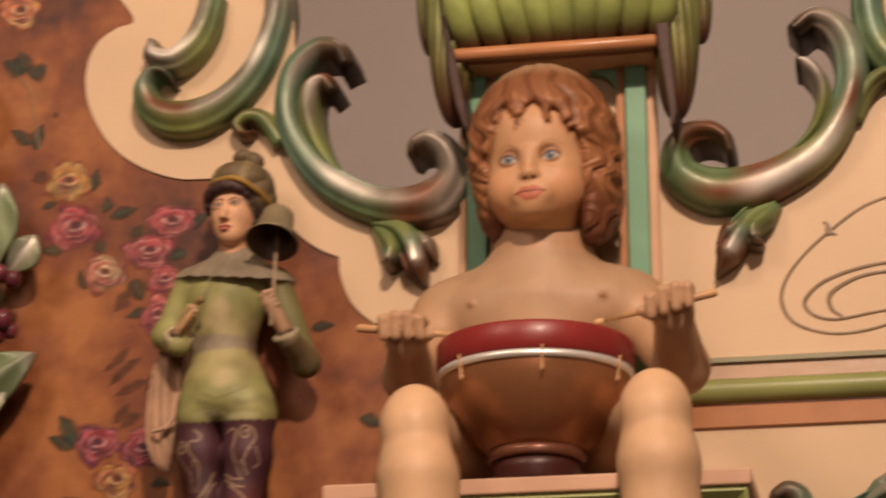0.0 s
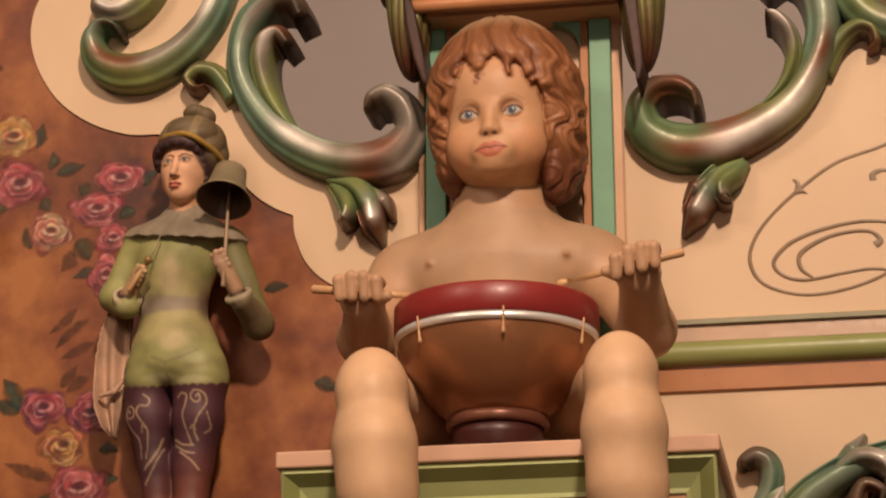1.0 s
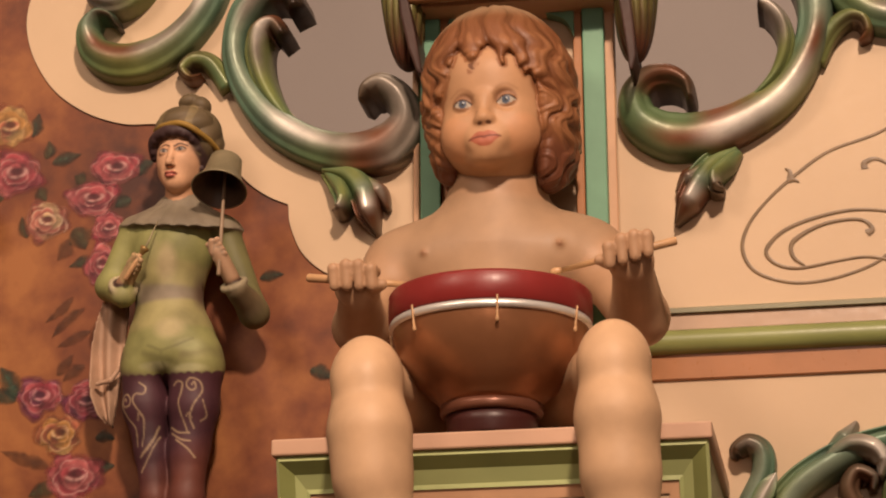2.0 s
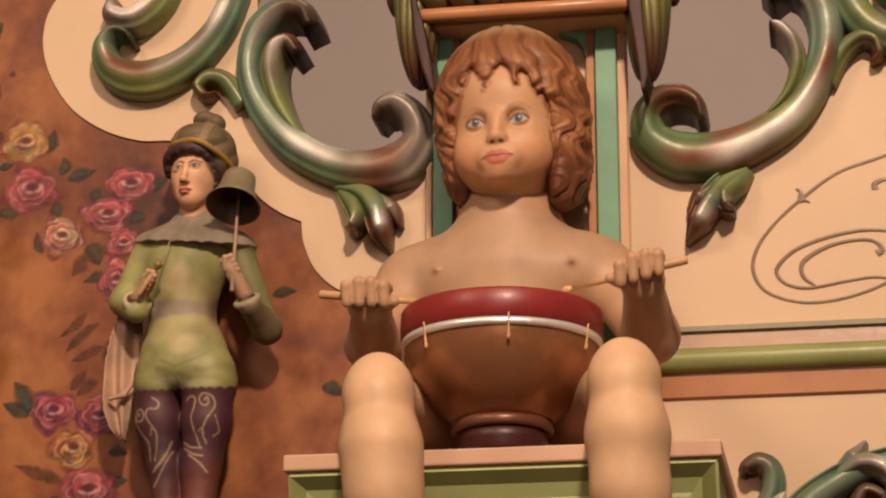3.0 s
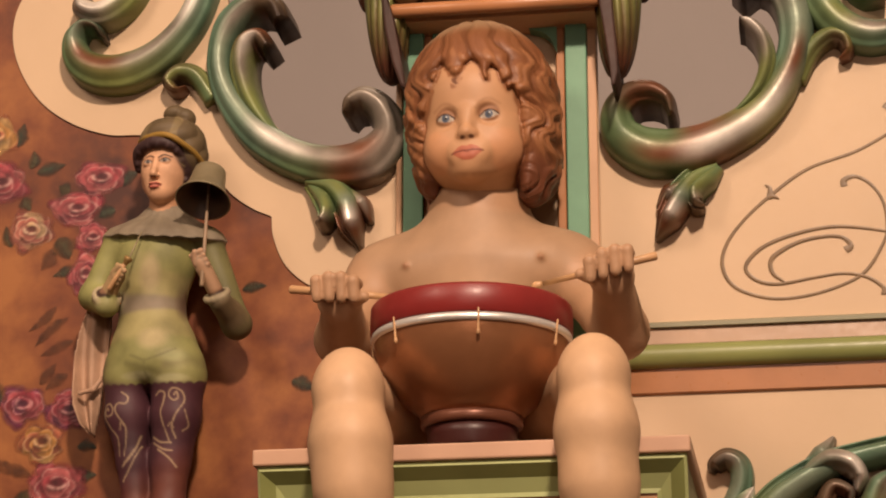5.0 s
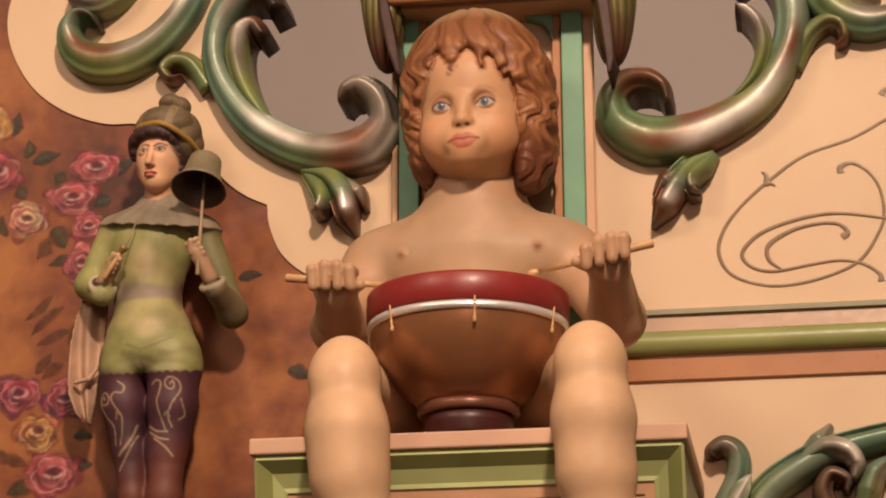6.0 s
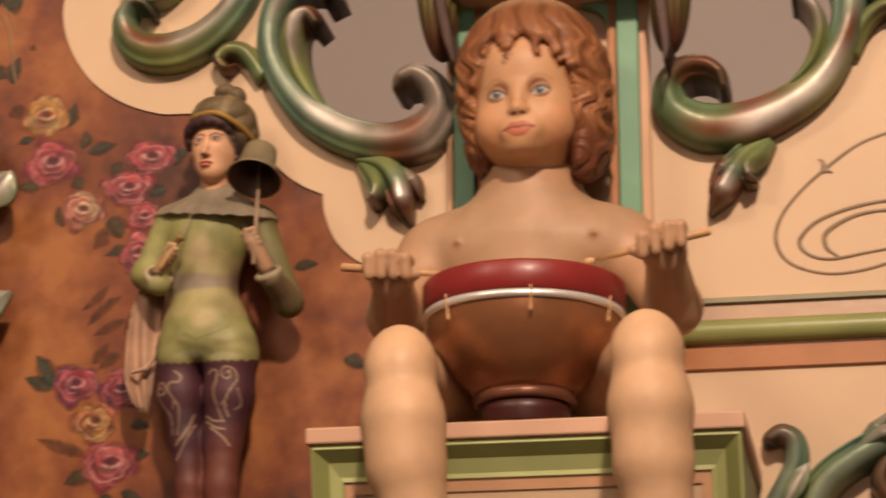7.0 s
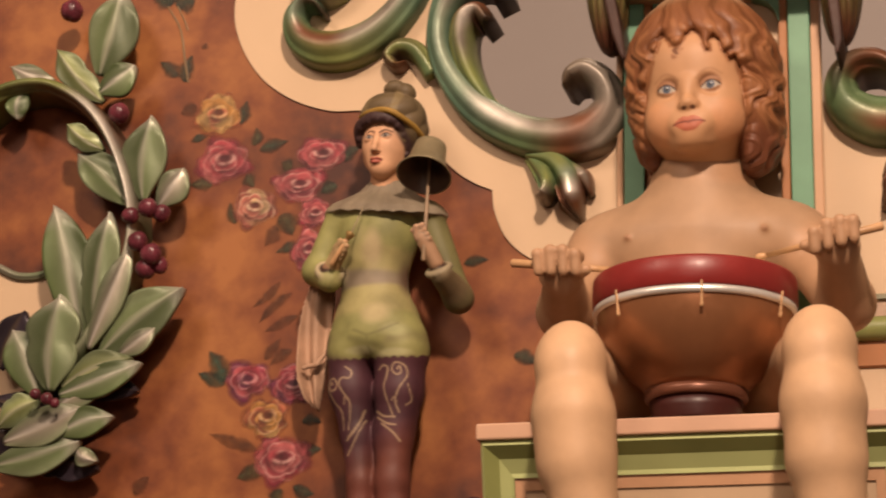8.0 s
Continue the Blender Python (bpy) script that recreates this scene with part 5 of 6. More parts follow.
upper = empty("carved_scroll", (-0.3765, -0.02, 2.7036), "green and bronze hooked scroll on the organ front", "ornament", "scrolls on the organ front")
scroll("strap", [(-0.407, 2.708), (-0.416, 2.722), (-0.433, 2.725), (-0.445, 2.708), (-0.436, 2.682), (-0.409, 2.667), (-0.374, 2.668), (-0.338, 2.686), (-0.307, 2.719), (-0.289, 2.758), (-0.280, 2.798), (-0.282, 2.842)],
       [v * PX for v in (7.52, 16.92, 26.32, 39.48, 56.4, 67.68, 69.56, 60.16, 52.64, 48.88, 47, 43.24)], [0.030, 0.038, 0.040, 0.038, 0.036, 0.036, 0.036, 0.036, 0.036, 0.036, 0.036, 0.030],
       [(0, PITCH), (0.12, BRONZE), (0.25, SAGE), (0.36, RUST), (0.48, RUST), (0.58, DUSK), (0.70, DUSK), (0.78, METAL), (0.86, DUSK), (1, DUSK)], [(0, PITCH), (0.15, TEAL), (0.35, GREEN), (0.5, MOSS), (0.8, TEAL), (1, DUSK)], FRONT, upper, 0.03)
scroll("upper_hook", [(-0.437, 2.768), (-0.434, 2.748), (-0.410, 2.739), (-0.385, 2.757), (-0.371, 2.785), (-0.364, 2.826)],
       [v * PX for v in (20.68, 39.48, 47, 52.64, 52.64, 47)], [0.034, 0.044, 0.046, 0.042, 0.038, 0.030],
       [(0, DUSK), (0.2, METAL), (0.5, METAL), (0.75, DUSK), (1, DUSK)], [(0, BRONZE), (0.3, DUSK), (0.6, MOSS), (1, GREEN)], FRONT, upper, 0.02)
scroll("small_curl", [(-0.273, 2.626), (-0.294, 2.657), (-0.314, 2.662), (-0.326, 2.650), (-0.317, 2.638), (-0.305, 2.643)], [v * PX for v in (34, 34, 30, 24, 16, 6)], [0.02, 0.026, 0.03, 0.032, 0.03, 0.02],
       [(0, GREEN), (0.5, MOSS), (1, RUST)], [(0, MOSS), (0.6, BRONZE), (1, RUST)], FRONT, upper, 0.015)

right = empty("carved_scroll", (0.3069, -0.02, 2.5899), "green and bronze carved leaf scroll on the organ front", "ornament", "scrolls on the organ front")
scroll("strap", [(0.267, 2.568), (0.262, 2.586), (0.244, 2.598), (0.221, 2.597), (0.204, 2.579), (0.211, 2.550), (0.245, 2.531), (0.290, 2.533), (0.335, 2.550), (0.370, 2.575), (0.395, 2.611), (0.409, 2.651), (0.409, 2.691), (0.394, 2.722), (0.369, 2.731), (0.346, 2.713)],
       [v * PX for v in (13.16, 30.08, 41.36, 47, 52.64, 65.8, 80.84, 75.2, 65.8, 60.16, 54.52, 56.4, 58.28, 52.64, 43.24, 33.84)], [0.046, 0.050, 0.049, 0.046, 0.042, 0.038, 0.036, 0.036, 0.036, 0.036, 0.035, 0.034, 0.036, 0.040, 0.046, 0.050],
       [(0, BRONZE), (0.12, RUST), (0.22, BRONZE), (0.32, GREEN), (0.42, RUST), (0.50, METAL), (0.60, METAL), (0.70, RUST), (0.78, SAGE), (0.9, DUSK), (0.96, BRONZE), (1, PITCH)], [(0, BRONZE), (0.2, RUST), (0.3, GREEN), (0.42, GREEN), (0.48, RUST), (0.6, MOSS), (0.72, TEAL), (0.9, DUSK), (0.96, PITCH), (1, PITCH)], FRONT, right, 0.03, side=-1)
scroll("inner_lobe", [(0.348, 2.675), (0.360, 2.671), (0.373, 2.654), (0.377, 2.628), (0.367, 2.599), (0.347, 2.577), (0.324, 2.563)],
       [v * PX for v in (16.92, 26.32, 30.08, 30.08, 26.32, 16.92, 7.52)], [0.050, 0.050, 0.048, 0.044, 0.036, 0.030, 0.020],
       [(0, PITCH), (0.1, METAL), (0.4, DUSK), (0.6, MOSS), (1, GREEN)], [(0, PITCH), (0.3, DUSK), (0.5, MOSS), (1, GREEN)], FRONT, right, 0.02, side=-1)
scroll("small_curl", [(0.409, 2.609), (0.425, 2.642), (0.447, 2.659), (0.463, 2.655), (0.468, 2.639), (0.459, 2.630)], [v * PX for v in (30, 34, 32, 28, 20, 8)], [0.02, 0.026, 0.03, 0.032, 0.03, 0.02],
       [(0, GREEN), (0.5, MOSS), (1, RUST)], [(0, MOSS), (0.6, BRONZE), (1, RUST)], FRONT, right, 0.015)
leaf_drop(right, [(0.316, 2.511), (0.290, 2.496), (0.273, 2.474), (0.259, 2.450), (0.245, 2.427)], [(0.317, 2.510), (0.304, 2.494), (0.290, 2.478), (0.291, 2.463), (0.301, 2.460)], [(0.282, 2.493), (0.261, 2.479), (0.247, 2.465)])
far = empty("carved_scroll", (0.4709, -0.02, 2.6902), "dark green scroll ring on the organ front", "ornament", "scrolls on the organ front")
scroll("strap", [(0.434, 2.781), (0.433, 2.739), (0.441, 2.699), (0.463, 2.670), (0.495, 2.656), (0.529, 2.660)],
       [v * PX for v in (52.64, 56.4, 58.28, 60.16, 56.4, 47)], [0.036, 0.036, 0.036, 0.036, 0.036, 0.036],
       [(0, TEAL), (0.3, TEAL), (0.5, MOSS), (0.8, DUSK), (1, BRONZE)], [(0, TEAL), (0.5, GREEN), (1, TEAL)], FRONT, far, 0.02)
scroll("inner_curl", [(0.473, 2.743), (0.477, 2.719), (0.491, 2.705), (0.513, 2.705)],
       [v * PX for v in (18.8, 31.96, 33.84, 28.2)], [0.040, 0.044, 0.044, 0.040],
       [(0, BRONZE), (0.5, GREEN), (1, DUSK)], [(0, PITCH), (0.6, GREEN), (1, BRONZE)], FRONT, far, 0.02)

low = empty("carved_scroll", (0.3663, -0.02, 2.1329), "dark green acanthus scroll low on the organ front", "ornament", "scrolls on the organ front")
scroll("curled_leaf", [(0.291, 2.071), (0.313, 2.108), (0.329, 2.140), (0.329, 2.164), (0.315, 2.173), (0.301, 2.166), (0.298, 2.159)], [v * PX for v in (40, 38, 38, 36, 32, 24, 10)], [0.03, 0.032, 0.034, 0.036, 0.036, 0.034, 0.02],
       [(0, SAGE), (0.4, SAGE), (0.65, DUSK), (0.9, BRONZE), (1, PITCH)], [(0, TEAL), (0.4, TEAL), (0.7, BRONZE), (1, PITCH)], FRONT, low, 0.0)
scroll("arching_stem", [(0.335, 2.057), (0.346, 2.099), (0.366, 2.125), (0.395, 2.145), (0.425, 2.160), (0.464, 2.171), (0.512, 2.180), (0.559, 2.182)], [v * PX for v in (52, 56, 56, 54, 50, 46, 44, 40)], [0.04, 0.042, 0.044, 0.044, 0.042, 0.04, 0.038, 0.036],
       [(0, SAGE), (0.4, SAGE), (0.7, TEAL), (1, SAGE)], [(0, MOSS), (0.5, TEAL), (1, GREEN)], FRONT, low, 0.0, groove=0.4, side=-1)
leaf("leaf_lobe", (0.3128, 2.0876), (0.3435, 2.1364), 30 * PX, -0.05, 0.008, (DUSK, GREEN, METAL, METAL), low, "", 0, 0.004)
scroll("leaf_lobe", [(0.398, 2.150), (0.424, 2.163), (0.446, 2.158), (0.456, 2.144), (0.453, 2.129)], [v * PX for v in (24, 40, 40, 30, 10)], [0.04, 0.052, 0.056, 0.054, 0.04], [(0, SAGE), (0.3, DUSK), (0.6, METAL), (1, METAL)], [(0, TEAL), (0.6, DUSK), (1, METAL)], FRONT, low, 0.0)
scroll("leaf_lobe", [(0.404, 2.156), (0.418, 2.174), (0.431, 2.192)], [v * PX for v in (36, 34, 10)], [0.03, 0.036, 0.02], [(0, TEAL), (1, DUSK)], [(0, TEAL), (1, DUSK)], FRONT, low, 0.0)
scroll("leaf_lobe", [(0.461, 2.092), (0.467, 2.116), (0.476, 2.137), (0.494, 2.152)], [v * PX for v in (30, 40, 36, 16)], [0.03, 0.04, 0.04, 0.03], [(0, GREEN), (1, TEAL)], [(0, MOSS), (1, DUSK)], FRONT, low, 0.0)
scroll("inner_curl", [(0.447, 2.085), (0.428, 2.097), (0.419, 2.118), (0.428, 2.135), (0.444, 2.129), (0.444, 2.116)], [v * PX for v in (34, 36, 34, 30, 24, 10)], [0.034, 0.036, 0.04, 0.042, 0.04, 0.03],
       [(0, RUST), (0.5, BRONZE), (1, DUSK)], [(0, BRONZE), (1, RUST)], FRONT, low, 0.0)

knob = part("finial", turned([(0, 0.0), (0.016, 0.0), (0.016, 0.01), (0.006, 0.02), (0.006, 0.12), (0.012, 0.13), (0.018, 0.142), (0.0185, 0.152), (0.014, 0.163), (0.006, 0.168), (0, 0.169)], (-0.1991, -0.1, 2.105 - 0.169), 32), paint("dark_plum_paint", (0.03, 0.012, 0.02), 0.3), None, "", True)
tagged(knob, "dark plum turned finial beside the seat", "finial")
post_top = 2.105 - 0.169
stand = part("finial_post", turned([(0, 0), (0.02, 0), (0.02, 0.006), (0.014, 0.012), (0.014, post_top - 1.93 - 0.004), (0.018, post_top - 1.93), (0, post_top - 1.93)], (-0.1991, -0.1, 1.93), 24), BROWN, None, "", True)
tagged(stand, "slim dark brown post on the organ ledge", "post")

# ---- garland of leaves and berries ----
garland = empty("leaf_garland", (-0.696, -0.02, 2.3961), "carved garland of silvered green leaves and dark berries", "garland")
LG, LD, RIB, PALE = (0.080, 0.112, 0.042, 0.1), (0.150, 0.180, 0.100, 0.15), (0.44, 0.43, 0.34, 0.3), (0.60, 0.57, 0.50, 0.3)
scroll("stem", [(-0.866, 2.577), (-0.817, 2.622), (-0.783, 2.634), (-0.743, 2.632), (-0.702, 2.609), (-0.670, 2.574), (-0.646, 2.528), (-0.631, 2.475), (-0.631, 2.426), (-0.650, 2.371), (-0.679, 2.318), (-0.721, 2.258)], [v * PX for v in (20, 30, 32, 30, 28, 24, 20, 22, 26, 30, 30, 20)], [0.05, 0.055, 0.055, 0.055, 0.055, 0.055, 0.055, 0.05, 0.045, 0.04, 0.04, 0.04],
       [(0, LG), (0.3, MOSS), (0.4, PALE), (0.6, PALE), (0.75, RIB), (1, LD)], [(0, MOSS), (0.4, BRONZE), (1, LG)], -0.03, garland, 0.02)


# near-black for dark leaf undersides and for shade built as leaves
UNDERSIDE_SHADE = (0.026, 0.019, 0.026, 0.1)


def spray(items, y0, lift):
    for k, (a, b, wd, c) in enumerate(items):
        pal = ((LG, LD, RIB, PALE), (LD, LG, PALE, PALE), (MOSS, LD, RIB, LD), (DUSK, LD, PALE, RIB), (UNDERSIDE_SHADE, UNDERSIDE_SHADE, BRONZE, UNDERSIDE_SHADE))[c]
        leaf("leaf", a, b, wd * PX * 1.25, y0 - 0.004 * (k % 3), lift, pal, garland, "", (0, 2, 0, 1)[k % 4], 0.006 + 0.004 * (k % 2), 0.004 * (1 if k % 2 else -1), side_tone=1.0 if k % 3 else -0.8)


spray((((-0.6835, 2.6459), (-0.6605, 2.7521), 74, 0), ((-0.6769, 2.6103), (-0.7374, 2.6795), 44, 2), ((-0.679, 2.6207), (-0.6341, 2.6509), 48, 1), ((-0.7408, 2.6414), (-0.799, 2.6635), 32, 3),
       ((-0.7787, 2.6309), (-0.7849, 2.5932), 34, 1), ((-0.6705, 2.5471), (-0.7163, 2.5805), 34, 2), ((-0.6372, 2.4799), (-0.705, 2.5456), 54, 0), ((-0.6177, 2.4812), (-0.6091, 2.5845), 62, 0), ((-0.5958, 2.4714), (-0.5648, 2.5159), 46, 3)), -0.05, 0.014)
# dark leaves set behind, standing in for shade under the front spray
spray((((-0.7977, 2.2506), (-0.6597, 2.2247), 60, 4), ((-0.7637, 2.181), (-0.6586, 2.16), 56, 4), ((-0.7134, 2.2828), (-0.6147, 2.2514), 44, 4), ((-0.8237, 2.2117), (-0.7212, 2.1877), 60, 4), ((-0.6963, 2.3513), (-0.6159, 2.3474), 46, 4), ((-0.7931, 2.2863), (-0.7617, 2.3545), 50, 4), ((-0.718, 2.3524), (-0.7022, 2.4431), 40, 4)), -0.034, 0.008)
spray((((-0.6857, 2.3138), (-0.7299, 2.4813), 70, 1), ((-0.6672, 2.3143), (-0.6551, 2.4668), 56, 0), ((-0.6737, 2.3011), (-0.6272, 2.4229), 40, 3), ((-0.662, 2.2951), (-0.5594, 2.3694), 66, 0), ((-0.6376, 2.2924), (-0.5915, 2.323), 30, 3),
       ((-0.7186, 2.252), (-0.7081, 2.3661), 82, 0), ((-0.7354, 2.2487), (-0.7727, 2.3293), 62, 1), ((-0.7063, 2.2569), (-0.6171, 2.2867), 46, 2), ((-0.707, 2.2472), (-0.6053, 2.2806), 42, 1), ((-0.7841, 2.2137), (-0.7321, 2.2414), 44, 2),
       ((-0.7875, 2.1655), (-0.6766, 2.191), 52, 0), ((-0.7065, 2.1983), (-0.6347, 2.217), 40, 1), ((-0.6844, 2.1841), (-0.6568, 2.1672), 26, 3), ((-0.7108, 2.2314), (-0.6213, 2.2698), 44, 3), ((-0.7723, 2.1931), (-0.6753, 2.23), 50, 3)), -0.05, 0.016)
BERRY = paint("dark_berry_lacquer", (0.105, 0.022, 0.032), 0.25, 0.5, 60, 0.1)


def berry(c, r):
    bm = bmesh.new()
    bmesh.ops.create_uvsphere(bm, u_segments=20, v_segments=14, radius=r)
    for v in bm.verts:
        k = max(0.0, -v.co.y / r)
        v.co *= 1 + 0.04 * math.sin(v.co.x * 400) - 0.10 * max(0, k - 0.9) * 10
    bmesh.ops.transform(bm, verts=bm.verts, matrix=Matrix.Translation(c))
    part("berry", bm, BERRY, garland, "dark red berry", True)


for c, r in (((-0.6511, -0.07, 2.5904), 21), ((-0.625, -0.08, 2.4571), 17), ((-0.6015, -0.085, 2.4639), 19), ((-0.5881, -0.075, 2.4592), 18), ((-0.6139, -0.08, 2.4245), 20), ((-0.5941, -0.085, 2.4067), 21), ((-0.6041, -0.075, 2.3923), 20), ((-0.5894, -0.07, 2.397), 17), ((-0.7249, -0.06, 2.7326), 23), ((-0.7075, -0.1, 2.2348), 12), ((-0.7242, -0.095, 2.242), 11), ((-0.6995, -0.095, 2.2303), 10)):
    berry(c, r * PX * 0.95)

wing = setting("wall_cream_wing", board([*spline([(-0.967, 2.445), (-0.861, 2.432), (-0.823, 2.424), (-0.789, 2.410), (-0.754, 2.412), (-0.733, 2.432), (-0.719, 2.397), (-0.722, 2.327), (-0.758, 2.246), (-0.841, 2.194), (-0.943, 2.177)], 6)], FRONT, -0.0125), CREAM, "cream sawn wing board at the edge of the flower panel", "panel")
scroll("edge_bead", [(-0.906, 2.435), (-0.830, 2.425), (-0.789, 2.408), (-0.752, 2.410), (-0.731, 2.433)], [14 * PX] * 5, [0.008] * 5, [(0, DUSK), (1, GREEN)], [(0, DUSK), (1, LD)], FRONT, wing, 0.0, "grey-green painted bead")


# ---- painted line flourishes ----
def stroke(path, widths, parent, mat, y0, name="flourish"):
    pts = spline(path, 8)
    n = len(pts)
    us = np.linspace(0, 1, n)
    wd = np.interp(us, np.linspace(0, 1, len(widths)), widths) * PX / 2
    tan = np.gradient(pts, axis=0)
    tan /= np.linalg.norm(tan, axis=1)[:, None] + 1e-9
    nor = np.stack([-tan[:, 1], tan[:, 0]], 1)
    verts, faces = [], []
    for i in range(n):
        a, b = pts[i] + nor[i] * wd[i], pts[i] - nor[i] * wd[i]
        verts += [(a[0], y0, a[1]), (pts[i][0], y0 - 0.0004, pts[i][1]), (b[0], y0, b[1])]
    for i in range(n - 1):
        for j in range(2):
            faces.append((3 * i + j, 3 * i + j + 1, 3 * i + j + 4, 3 * i + j + 3))
    return raw(name, verts, faces, mat, parent)


LY = FRONT - 0.0008
stroke([(0.556, 2.570), (0.508, 2.543), (0.469, 2.523), (0.417, 2.506), (0.377, 2.479), (0.344, 2.450), (0.323, 2.422), (0.317, 2.395), (0.331, 2.370), (0.368, 2.356), (0.408, 2.357), (0.449, 2.368), (0.475, 2.383), (0.494, 2.411), (0.501, 2.432), (0.498, 2.462), (0.486, 2.483), (0.469, 2.494), (0.456, 2.490), (0.456, 2.483)], [3, 5, 5, 5, 6, 5, 6, 7, 6, 5, 5, 5, 6, 5, 6, 5, 5, 6, 10, 12], cream, LINE, LY)
stroke([(0.546, 2.415), (0.499, 2.428), (0.446, 2.436), (0.401, 2.430), (0.363, 2.416), (0.343, 2.395), (0.352, 2.379), (0.377, 2.372), (0.420, 2.378), (0.450, 2.381), (0.475, 2.376), (0.492, 2.364), (0.494, 2.355)], [3, 4, 5, 6, 6, 7, 6, 5, 4, 4, 5, 6, 12], cream, LINE, LY - 0.0004)
stroke([(0.385, 2.374), (0.372, 2.386), (0.373, 2.403), (0.400, 2.419), (0.430, 2.425), (0.451, 2.423), (0.460, 2.413), (0.454, 2.408)], [3, 7, 8, 6, 5, 5, 9, 13], cream, LINE, LY - 0.0006)
stroke([(0.368, 2.489), (0.373, 2.485), (0.373, 2.476), (0.371, 2.473)], [2, 7, 12, 6], cream, LINE, LY - 0.0007)
stroke([(0.383, 2.472), (0.377, 2.475), (0.370, 2.475)], [2, 6, 8], cream, LINE, LY - 0.0008)
stroke([(0.570, 2.596), (0.531, 2.585), (0.510, 2.579), (0.506, 2.573)], [3, 5, 8, 13], cream, LINE, LY)


# ---- painted roses ----
RED_Y = -0.0172
def rose(c, r, pal, seed, squash=0.85):
    """A rose in soft brush strokes on a low pad of paint, thin towards its rim."""
    rr = random.Random(seed)
    n = 46
    g = np.linspace(-1.25, 1.25, n)
    X, Z = np.meshgrid(g, g, indexing="ij")
    rho, th = np.hypot(X, Z), np.arctan2(Z, X)
    p = [rr.uniform(0, 6) for _ in range(4)]
    rim = 0.98 + 0.10 * np.sin(3 * th + p[0]) + 0.07 * np.sin(5 * th + p[1]) + 0.05 * np.sin(8 * th + p[2])
    alpha = np.clip((rim - rho) / 0.34 + 0.1, 0, 1)
    col = np.empty((n, n, 3))
    col[:] = np.array(pal[2]) * 0.9
    lift = 0.4 * np.clip(rim - rho, 0, 0.5)
    tilt_ = rr.uniform(-0.5, 0.5)
    for count, rad, size in ((7, 0.66, 0.50), (6, 0.46, 0.44), (4, 0.27, 0.34)):
        for i in range(count):
            a = 2 * math.pi * (i + rr.uniform(-0.3, 0.3)) / count + rad * 5
            s = size * rr.uniform(0.75, 1.2)
            dx, dz = X - rad * math.cos(a), Z - rad * math.sin(a)
            u, v = dx * math.cos(a) + dz * math.sin(a), -dx * math.sin(a) + dz * math.cos(a)
            u = u + 0.5 * v * v / s
            e = np.hypot(u / (0.62 * s), v / s)
            m = np.clip((1 - e) / 0.38, 0, 1)[..., None]
            tone = np.array(pal[rr.randrange(len(pal) - 1)]) * rr.uniform(0.8, 1.15) * (1 + 0.25 * math.sin(a + tilt_))
            deep = np.clip(0.55 + 0.9 * u / s, 0.35, 1.1)[..., None]
            light = (np.exp(-((e - 0.78) / 0.13) ** 2) * np.clip(u / s * 2.4, 0, 1))[..., None] * rr.choice((0.15, 0.3, 0.55, 0.9))
            col = col * (1 - m) + (tone * deep * (1 - light) + np.array(pal[-1]) * light) * m
            lift = np.maximum(lift, m[..., 0] * (0.3 + 0.5 * light[..., 0]))
    dx, dz = X - 0.05, Z - 0.10
    e = np.hypot(dx / 0.24, dz / 0.17)
    m = np.clip((1 - e) / 0.4, 0, 1)[..., None]
    col = col * (1 - m) + np.array(pal[2]) * 0.35 * m
    ring_ = (np.exp(-((e - 1.25) / 0.28) ** 2) * np.clip(0.5 - dz * 2.5 + 0.6 * np.sin(3 * th + p[3]), 0, 1))[..., None] * 0.75
    col = col * (1 - ring_) + np.array(pal[-1]) * ring_
    keep = alpha > 0
    ids = np.cumsum(keep).reshape(n, n) - 1
    verts = [(c[0] + r * X[i, j], RED_Y - 0.0005 - 0.0012 * lift[i, j], c[1] + r * Z[i, j] * squash) for i in range(n) for j in range(n) if keep[i, j]]
    cols = [(*col[i, j], alpha[i, j]) for i in range(n) for j in range(n) if keep[i, j]]
    faces = [(ids[i, j], ids[i + 1, j], ids[i + 1, j + 1], ids[i, j + 1]) for i in range(n - 1) for j in range(n - 1) if keep[i:i + 2, j:j + 2].all()]
    return raw("painted_rose", verts, faces, PETAL, red, "", True, cols)


ROSE_PINK = ((0.44, 0.075, 0.085), (0.52, 0.12, 0.12), (0.26, 0.028, 0.045), (0.40, 0.05, 0.065), (0.66, 0.38, 0.34))
ROSE_DEEP = ((0.34, 0.04, 0.065), (0.42, 0.07, 0.085), (0.17, 0.02, 0.06), (0.30, 0.03, 0.05), (0.62, 0.30, 0.30))
ROSE_GOLD = ((0.56, 0.26, 0.06), (0.54, 0.15, 0.07), (0.30, 0.08, 0.03), (0.62, 0.36, 0.12), (0.70, 0.46, 0.24))
ROSE_PALE = ((0.58, 0.28, 0.15), (0.44, 0.13, 0.09), (0.28, 0.07, 0.045), (0.58, 0.38, 0.20), (0.70, 0.52, 0.36))
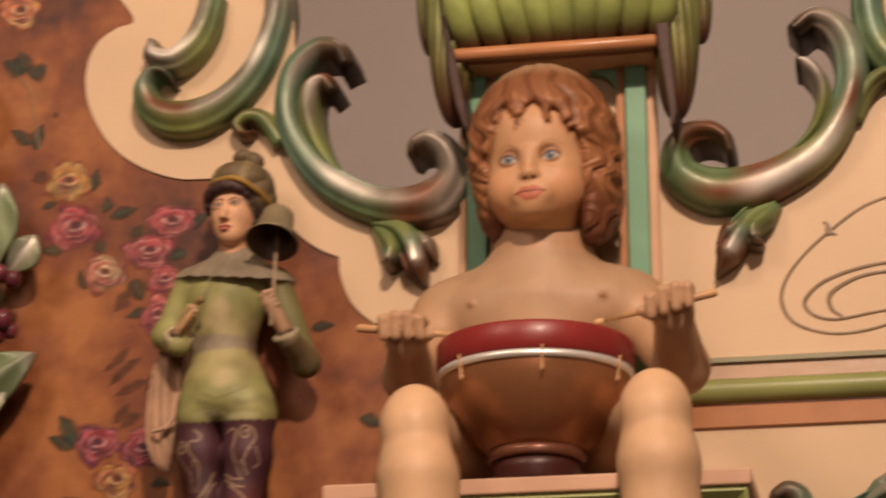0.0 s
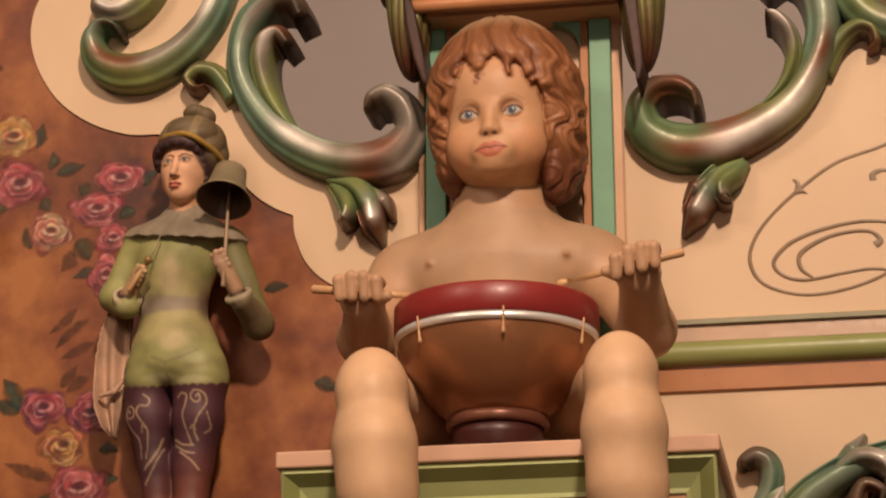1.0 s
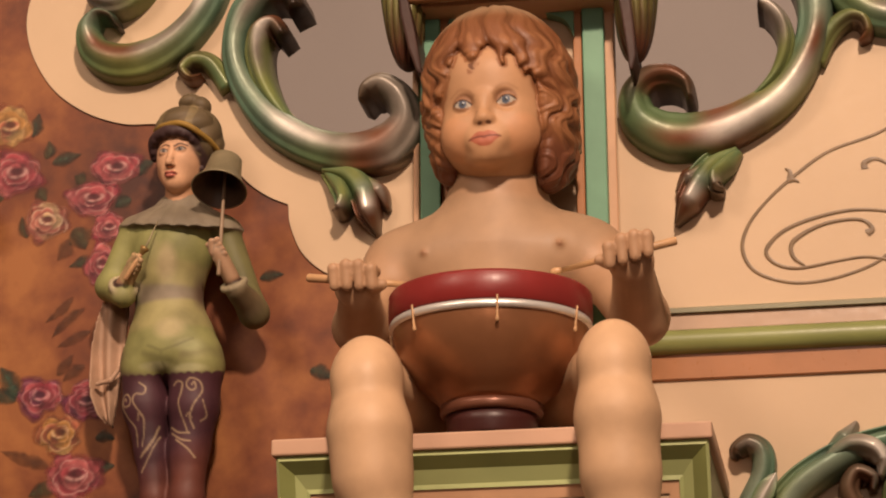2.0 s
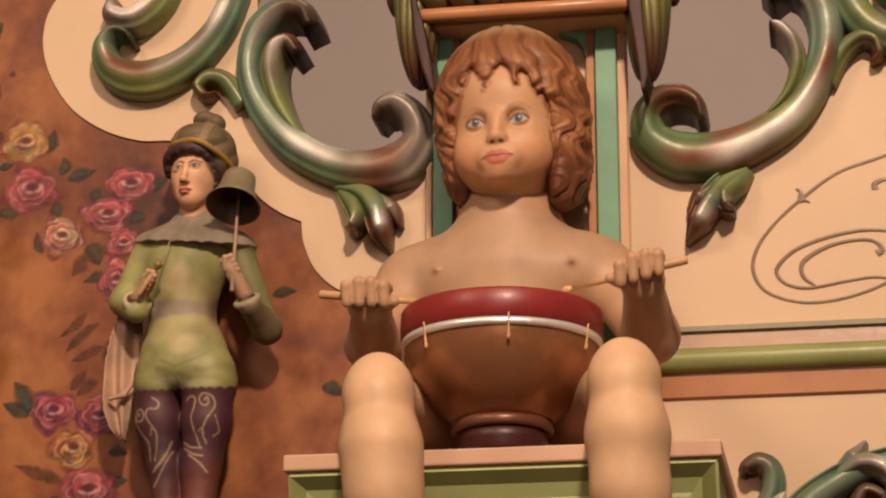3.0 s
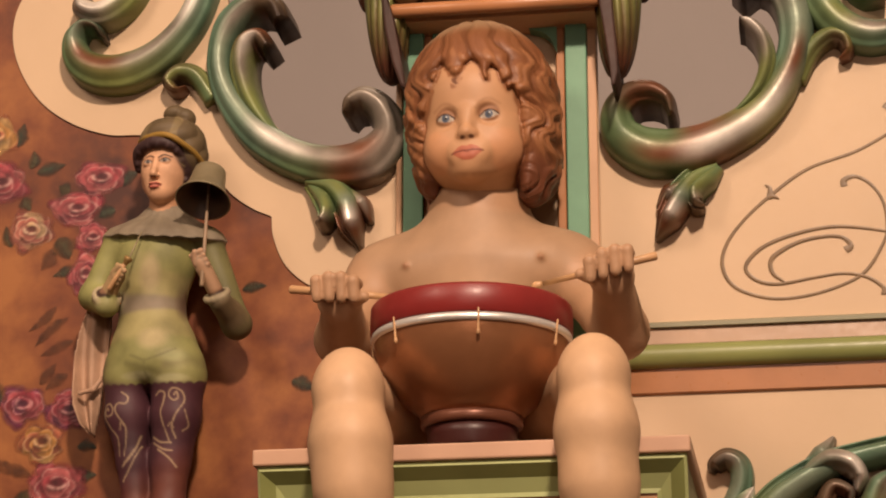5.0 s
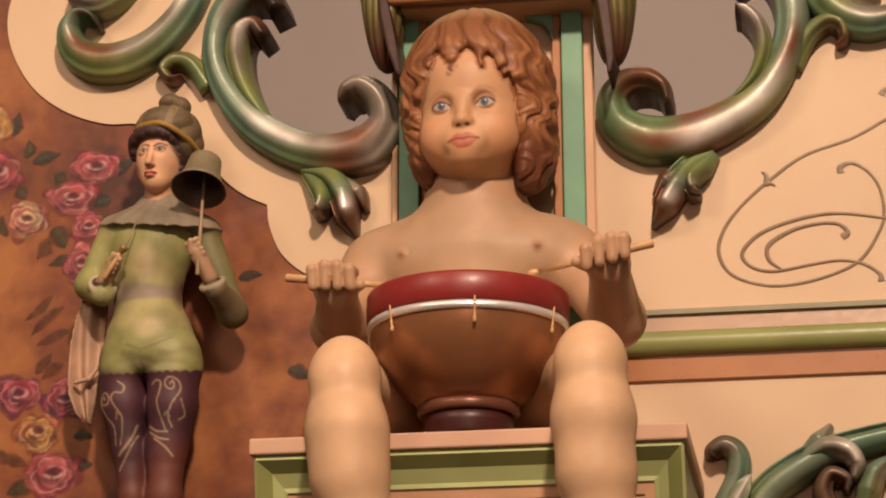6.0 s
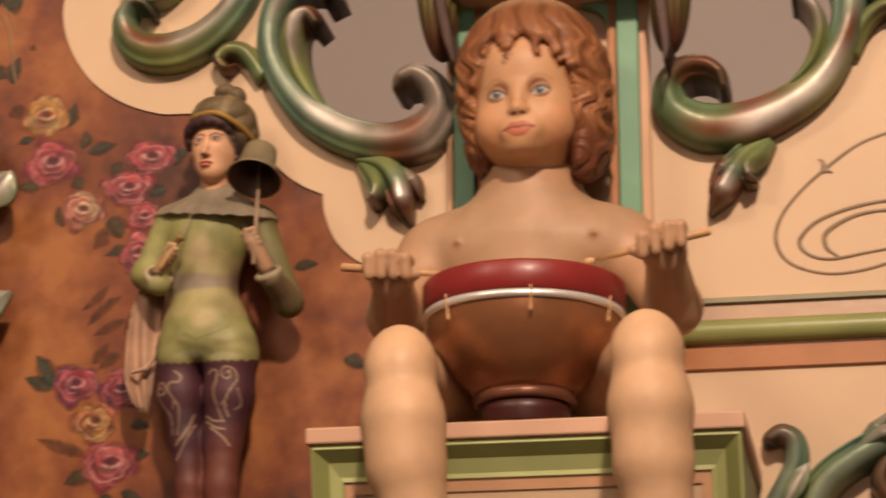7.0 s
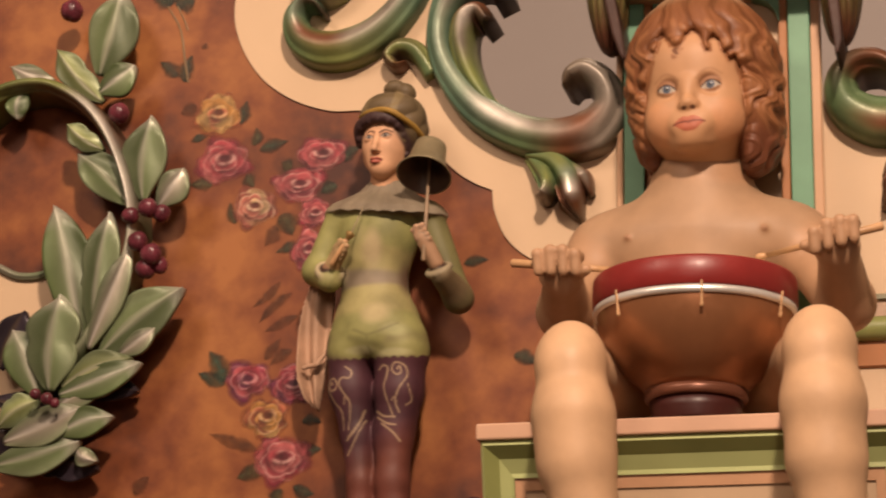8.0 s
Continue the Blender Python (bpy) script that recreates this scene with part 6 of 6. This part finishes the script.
for i, (c, r, pal, sq) in enumerate((((-0.5451, 2.5998), 44, ROSE_GOLD, 0.95), ((-0.5351, 2.5399), 52, ROSE_PINK, 0.85), ((-0.4939, 2.4788), 42, ROSE_PALE, 0.9), ((-0.4115, 2.5402), 48, ROSE_PINK, 0.7), ((-0.4384, 2.5037), 48, ROSE_PINK, 0.7),
                                     ((-0.4174, 2.4671), 32, ROSE_PINK, 0.9), ((-0.4243, 2.4221), 32, ROSE_PINK, 1.2), ((-0.4933, 2.2669), 42, ROSE_DEEP, 0.9), ((-0.4377, 2.2591), 40, ROSE_DEEP, 0.9), ((-0.4679, 2.2214), 42, ROSE_GOLD, 0.9),
                                     ((-0.4481, 2.172), 52, ROSE_PINK, 0.85), ((-0.6216, 2.8343), 44, ROSE_GOLD, 0.9))):
    rose(c, 1.12 * r * PX, pal, 11 + i, sq)


DG, BG, UM = (0.022, 0.026, 0.013), (0.045, 0.035, 0.012), (0.070, 0.024, 0.009)


def painted_leaf(a, b, wd, tone, seed):
    rr = random.Random(seed)
    a, b = np.array(a), np.array(b)
    t = b - a
    s = np.array([-t[1], t[0]]) / np.linalg.norm(t)
    verts, faces, cols = [], [], []
    n = 14
    y = RED_Y - 0.0003 - 0.00003 * (seed % 9)
    body = 0.55 if tone == UM else 0.80
    bow_ = rr.uniform(-0.25, 0.25) * wd * PX
    for i in range(n + 1):
        u = i / n
        h = 1.25 * wd * PX / 2 * math.sin(math.pi * u ** 0.8) * rr.uniform(0.9, 1.1)
        p = a + t * u + s * bow_ * math.sin(math.pi * u)
        for v, k in ((-1, 0.8), (-0.55, 0.7), (0, 1.5), (0.55, 1.2), (1, 0.95)):
            q = p + s * h * v
            verts.append((q[0], y - (0.0003 if v == 0 else 0), q[1]))
            cols.append((*(np.array(tone) * k * rr.uniform(0.75, 1.3)), body * (0.05 if abs(v) == 1 or i in (0, n) else 0.75 if abs(v) > 0.5 else 1)))
    faces = [(5 * i + j, 5 * i + j + 1, 5 * i + j + 6, 5 * i + j + 5) for i in range(n) for j in range(4)]
    return raw("painted_leaf", verts, faces, PETAL, red, "", True, cols)


for i, (a, b, wd, tone) in enumerate((
        ((-0.5156, 2.584), (-0.5083, 2.6161), 26, DG), ((-0.5674, 2.5658), (-0.5701, 2.5769), 30, DG), ((-0.4912, 2.5499), (-0.4532, 2.5602), 26, DG), ((-0.4972, 2.556), (-0.4953, 2.5804), 24, BG), ((-0.5467, 2.5105), (-0.577, 2.5125), 26, BG), ((-0.5043, 2.5221), (-0.495, 2.5037), 24, BG),
        ((-0.5895, 2.644), (-0.581, 2.6803), 32, DG), ((-0.5987, 2.6521), (-0.6234, 2.6747), 26, DG), ((-0.5719, 2.6134), (-0.5932, 2.604), 30, UM), ((-0.5696, 2.6868), (-0.5642, 2.6953), 14, UM), ((-0.4476, 2.5255), (-0.4621, 2.5336), 24, BG), ((-0.3906, 2.5006), (-0.4113, 2.4914), 26, DG),
        ((-0.3831, 2.5284), (-0.364, 2.547), 26, DG), ((-0.4596, 2.4697), (-0.4445, 2.4407), 40, BG), ((-0.4661, 2.456), (-0.4791, 2.4287), 30, UM), ((-0.43, 2.4259), (-0.4648, 2.4209), 24, DG), ((-0.4564, 2.3857), (-0.4915, 2.3543), 18, UM), ((-0.4419, 2.3711), (-0.4823, 2.3353), 20, UM),
        ((-0.4339, 2.3432), (-0.4749, 2.3247), 20, UM), ((-0.4394, 2.3025), (-0.4663, 2.2834), 22, UM), ((-0.5197, 2.2653), (-0.5426, 2.3059), 34, (0.02, 0.035, 0.02)), ((-0.5196, 2.2626), (-0.5554, 2.279), 26, (0.02, 0.035, 0.02)), ((-0.4252, 2.2157), (-0.4006, 2.2135), 20, DG), ((-0.4226, 2.1811), (-0.3996, 2.1829), 22, DG),
        ((-0.476, 2.1829), (-0.5378, 2.2052), 24, UM), ((-0.4683, 2.1628), (-0.5021, 2.1506), 30, BG), ((-0.4333, 2.1405), (-0.4059, 2.1305), 24, DG), ((-0.4468, 2.1383), (-0.4528, 2.1162), 26, BG), ((-0.2359, 2.3944), (-0.205, 2.3982), 20, DG), ((-0.1759, 2.2839), (-0.1462, 2.2727), 26, DG), ((-0.6262, 2.1345), (-0.6079, 2.1573), 26, UM),
        ((-0.6096, 2.7483), (-0.6403, 2.7675), 40, DG), ((-0.6081, 2.7482), (-0.5806, 2.7594), 40, DG), ((-0.6132, 2.7471), (-0.6187, 2.7808), 40, BG), ((-0.5158, 2.4589), (-0.5242, 2.4878), 20, BG), ((-0.4735, 2.2905), (-0.4537, 2.3168), 20, UM))):
    painted_leaf(a, b, wd, tone, 40 + i)
stroke([(-0.617, 2.747), (-0.599, 2.715), (-0.591, 2.674), (-0.585, 2.644)], [3, 4, 5, 3], red, LINE, RED_Y - 0.0006, "painted_stem")
stroke([(-0.604, 2.746), (-0.594, 2.726), (-0.589, 2.712)], [3, 3, 3], red, LINE, RED_Y - 0.0006, "painted_stem")
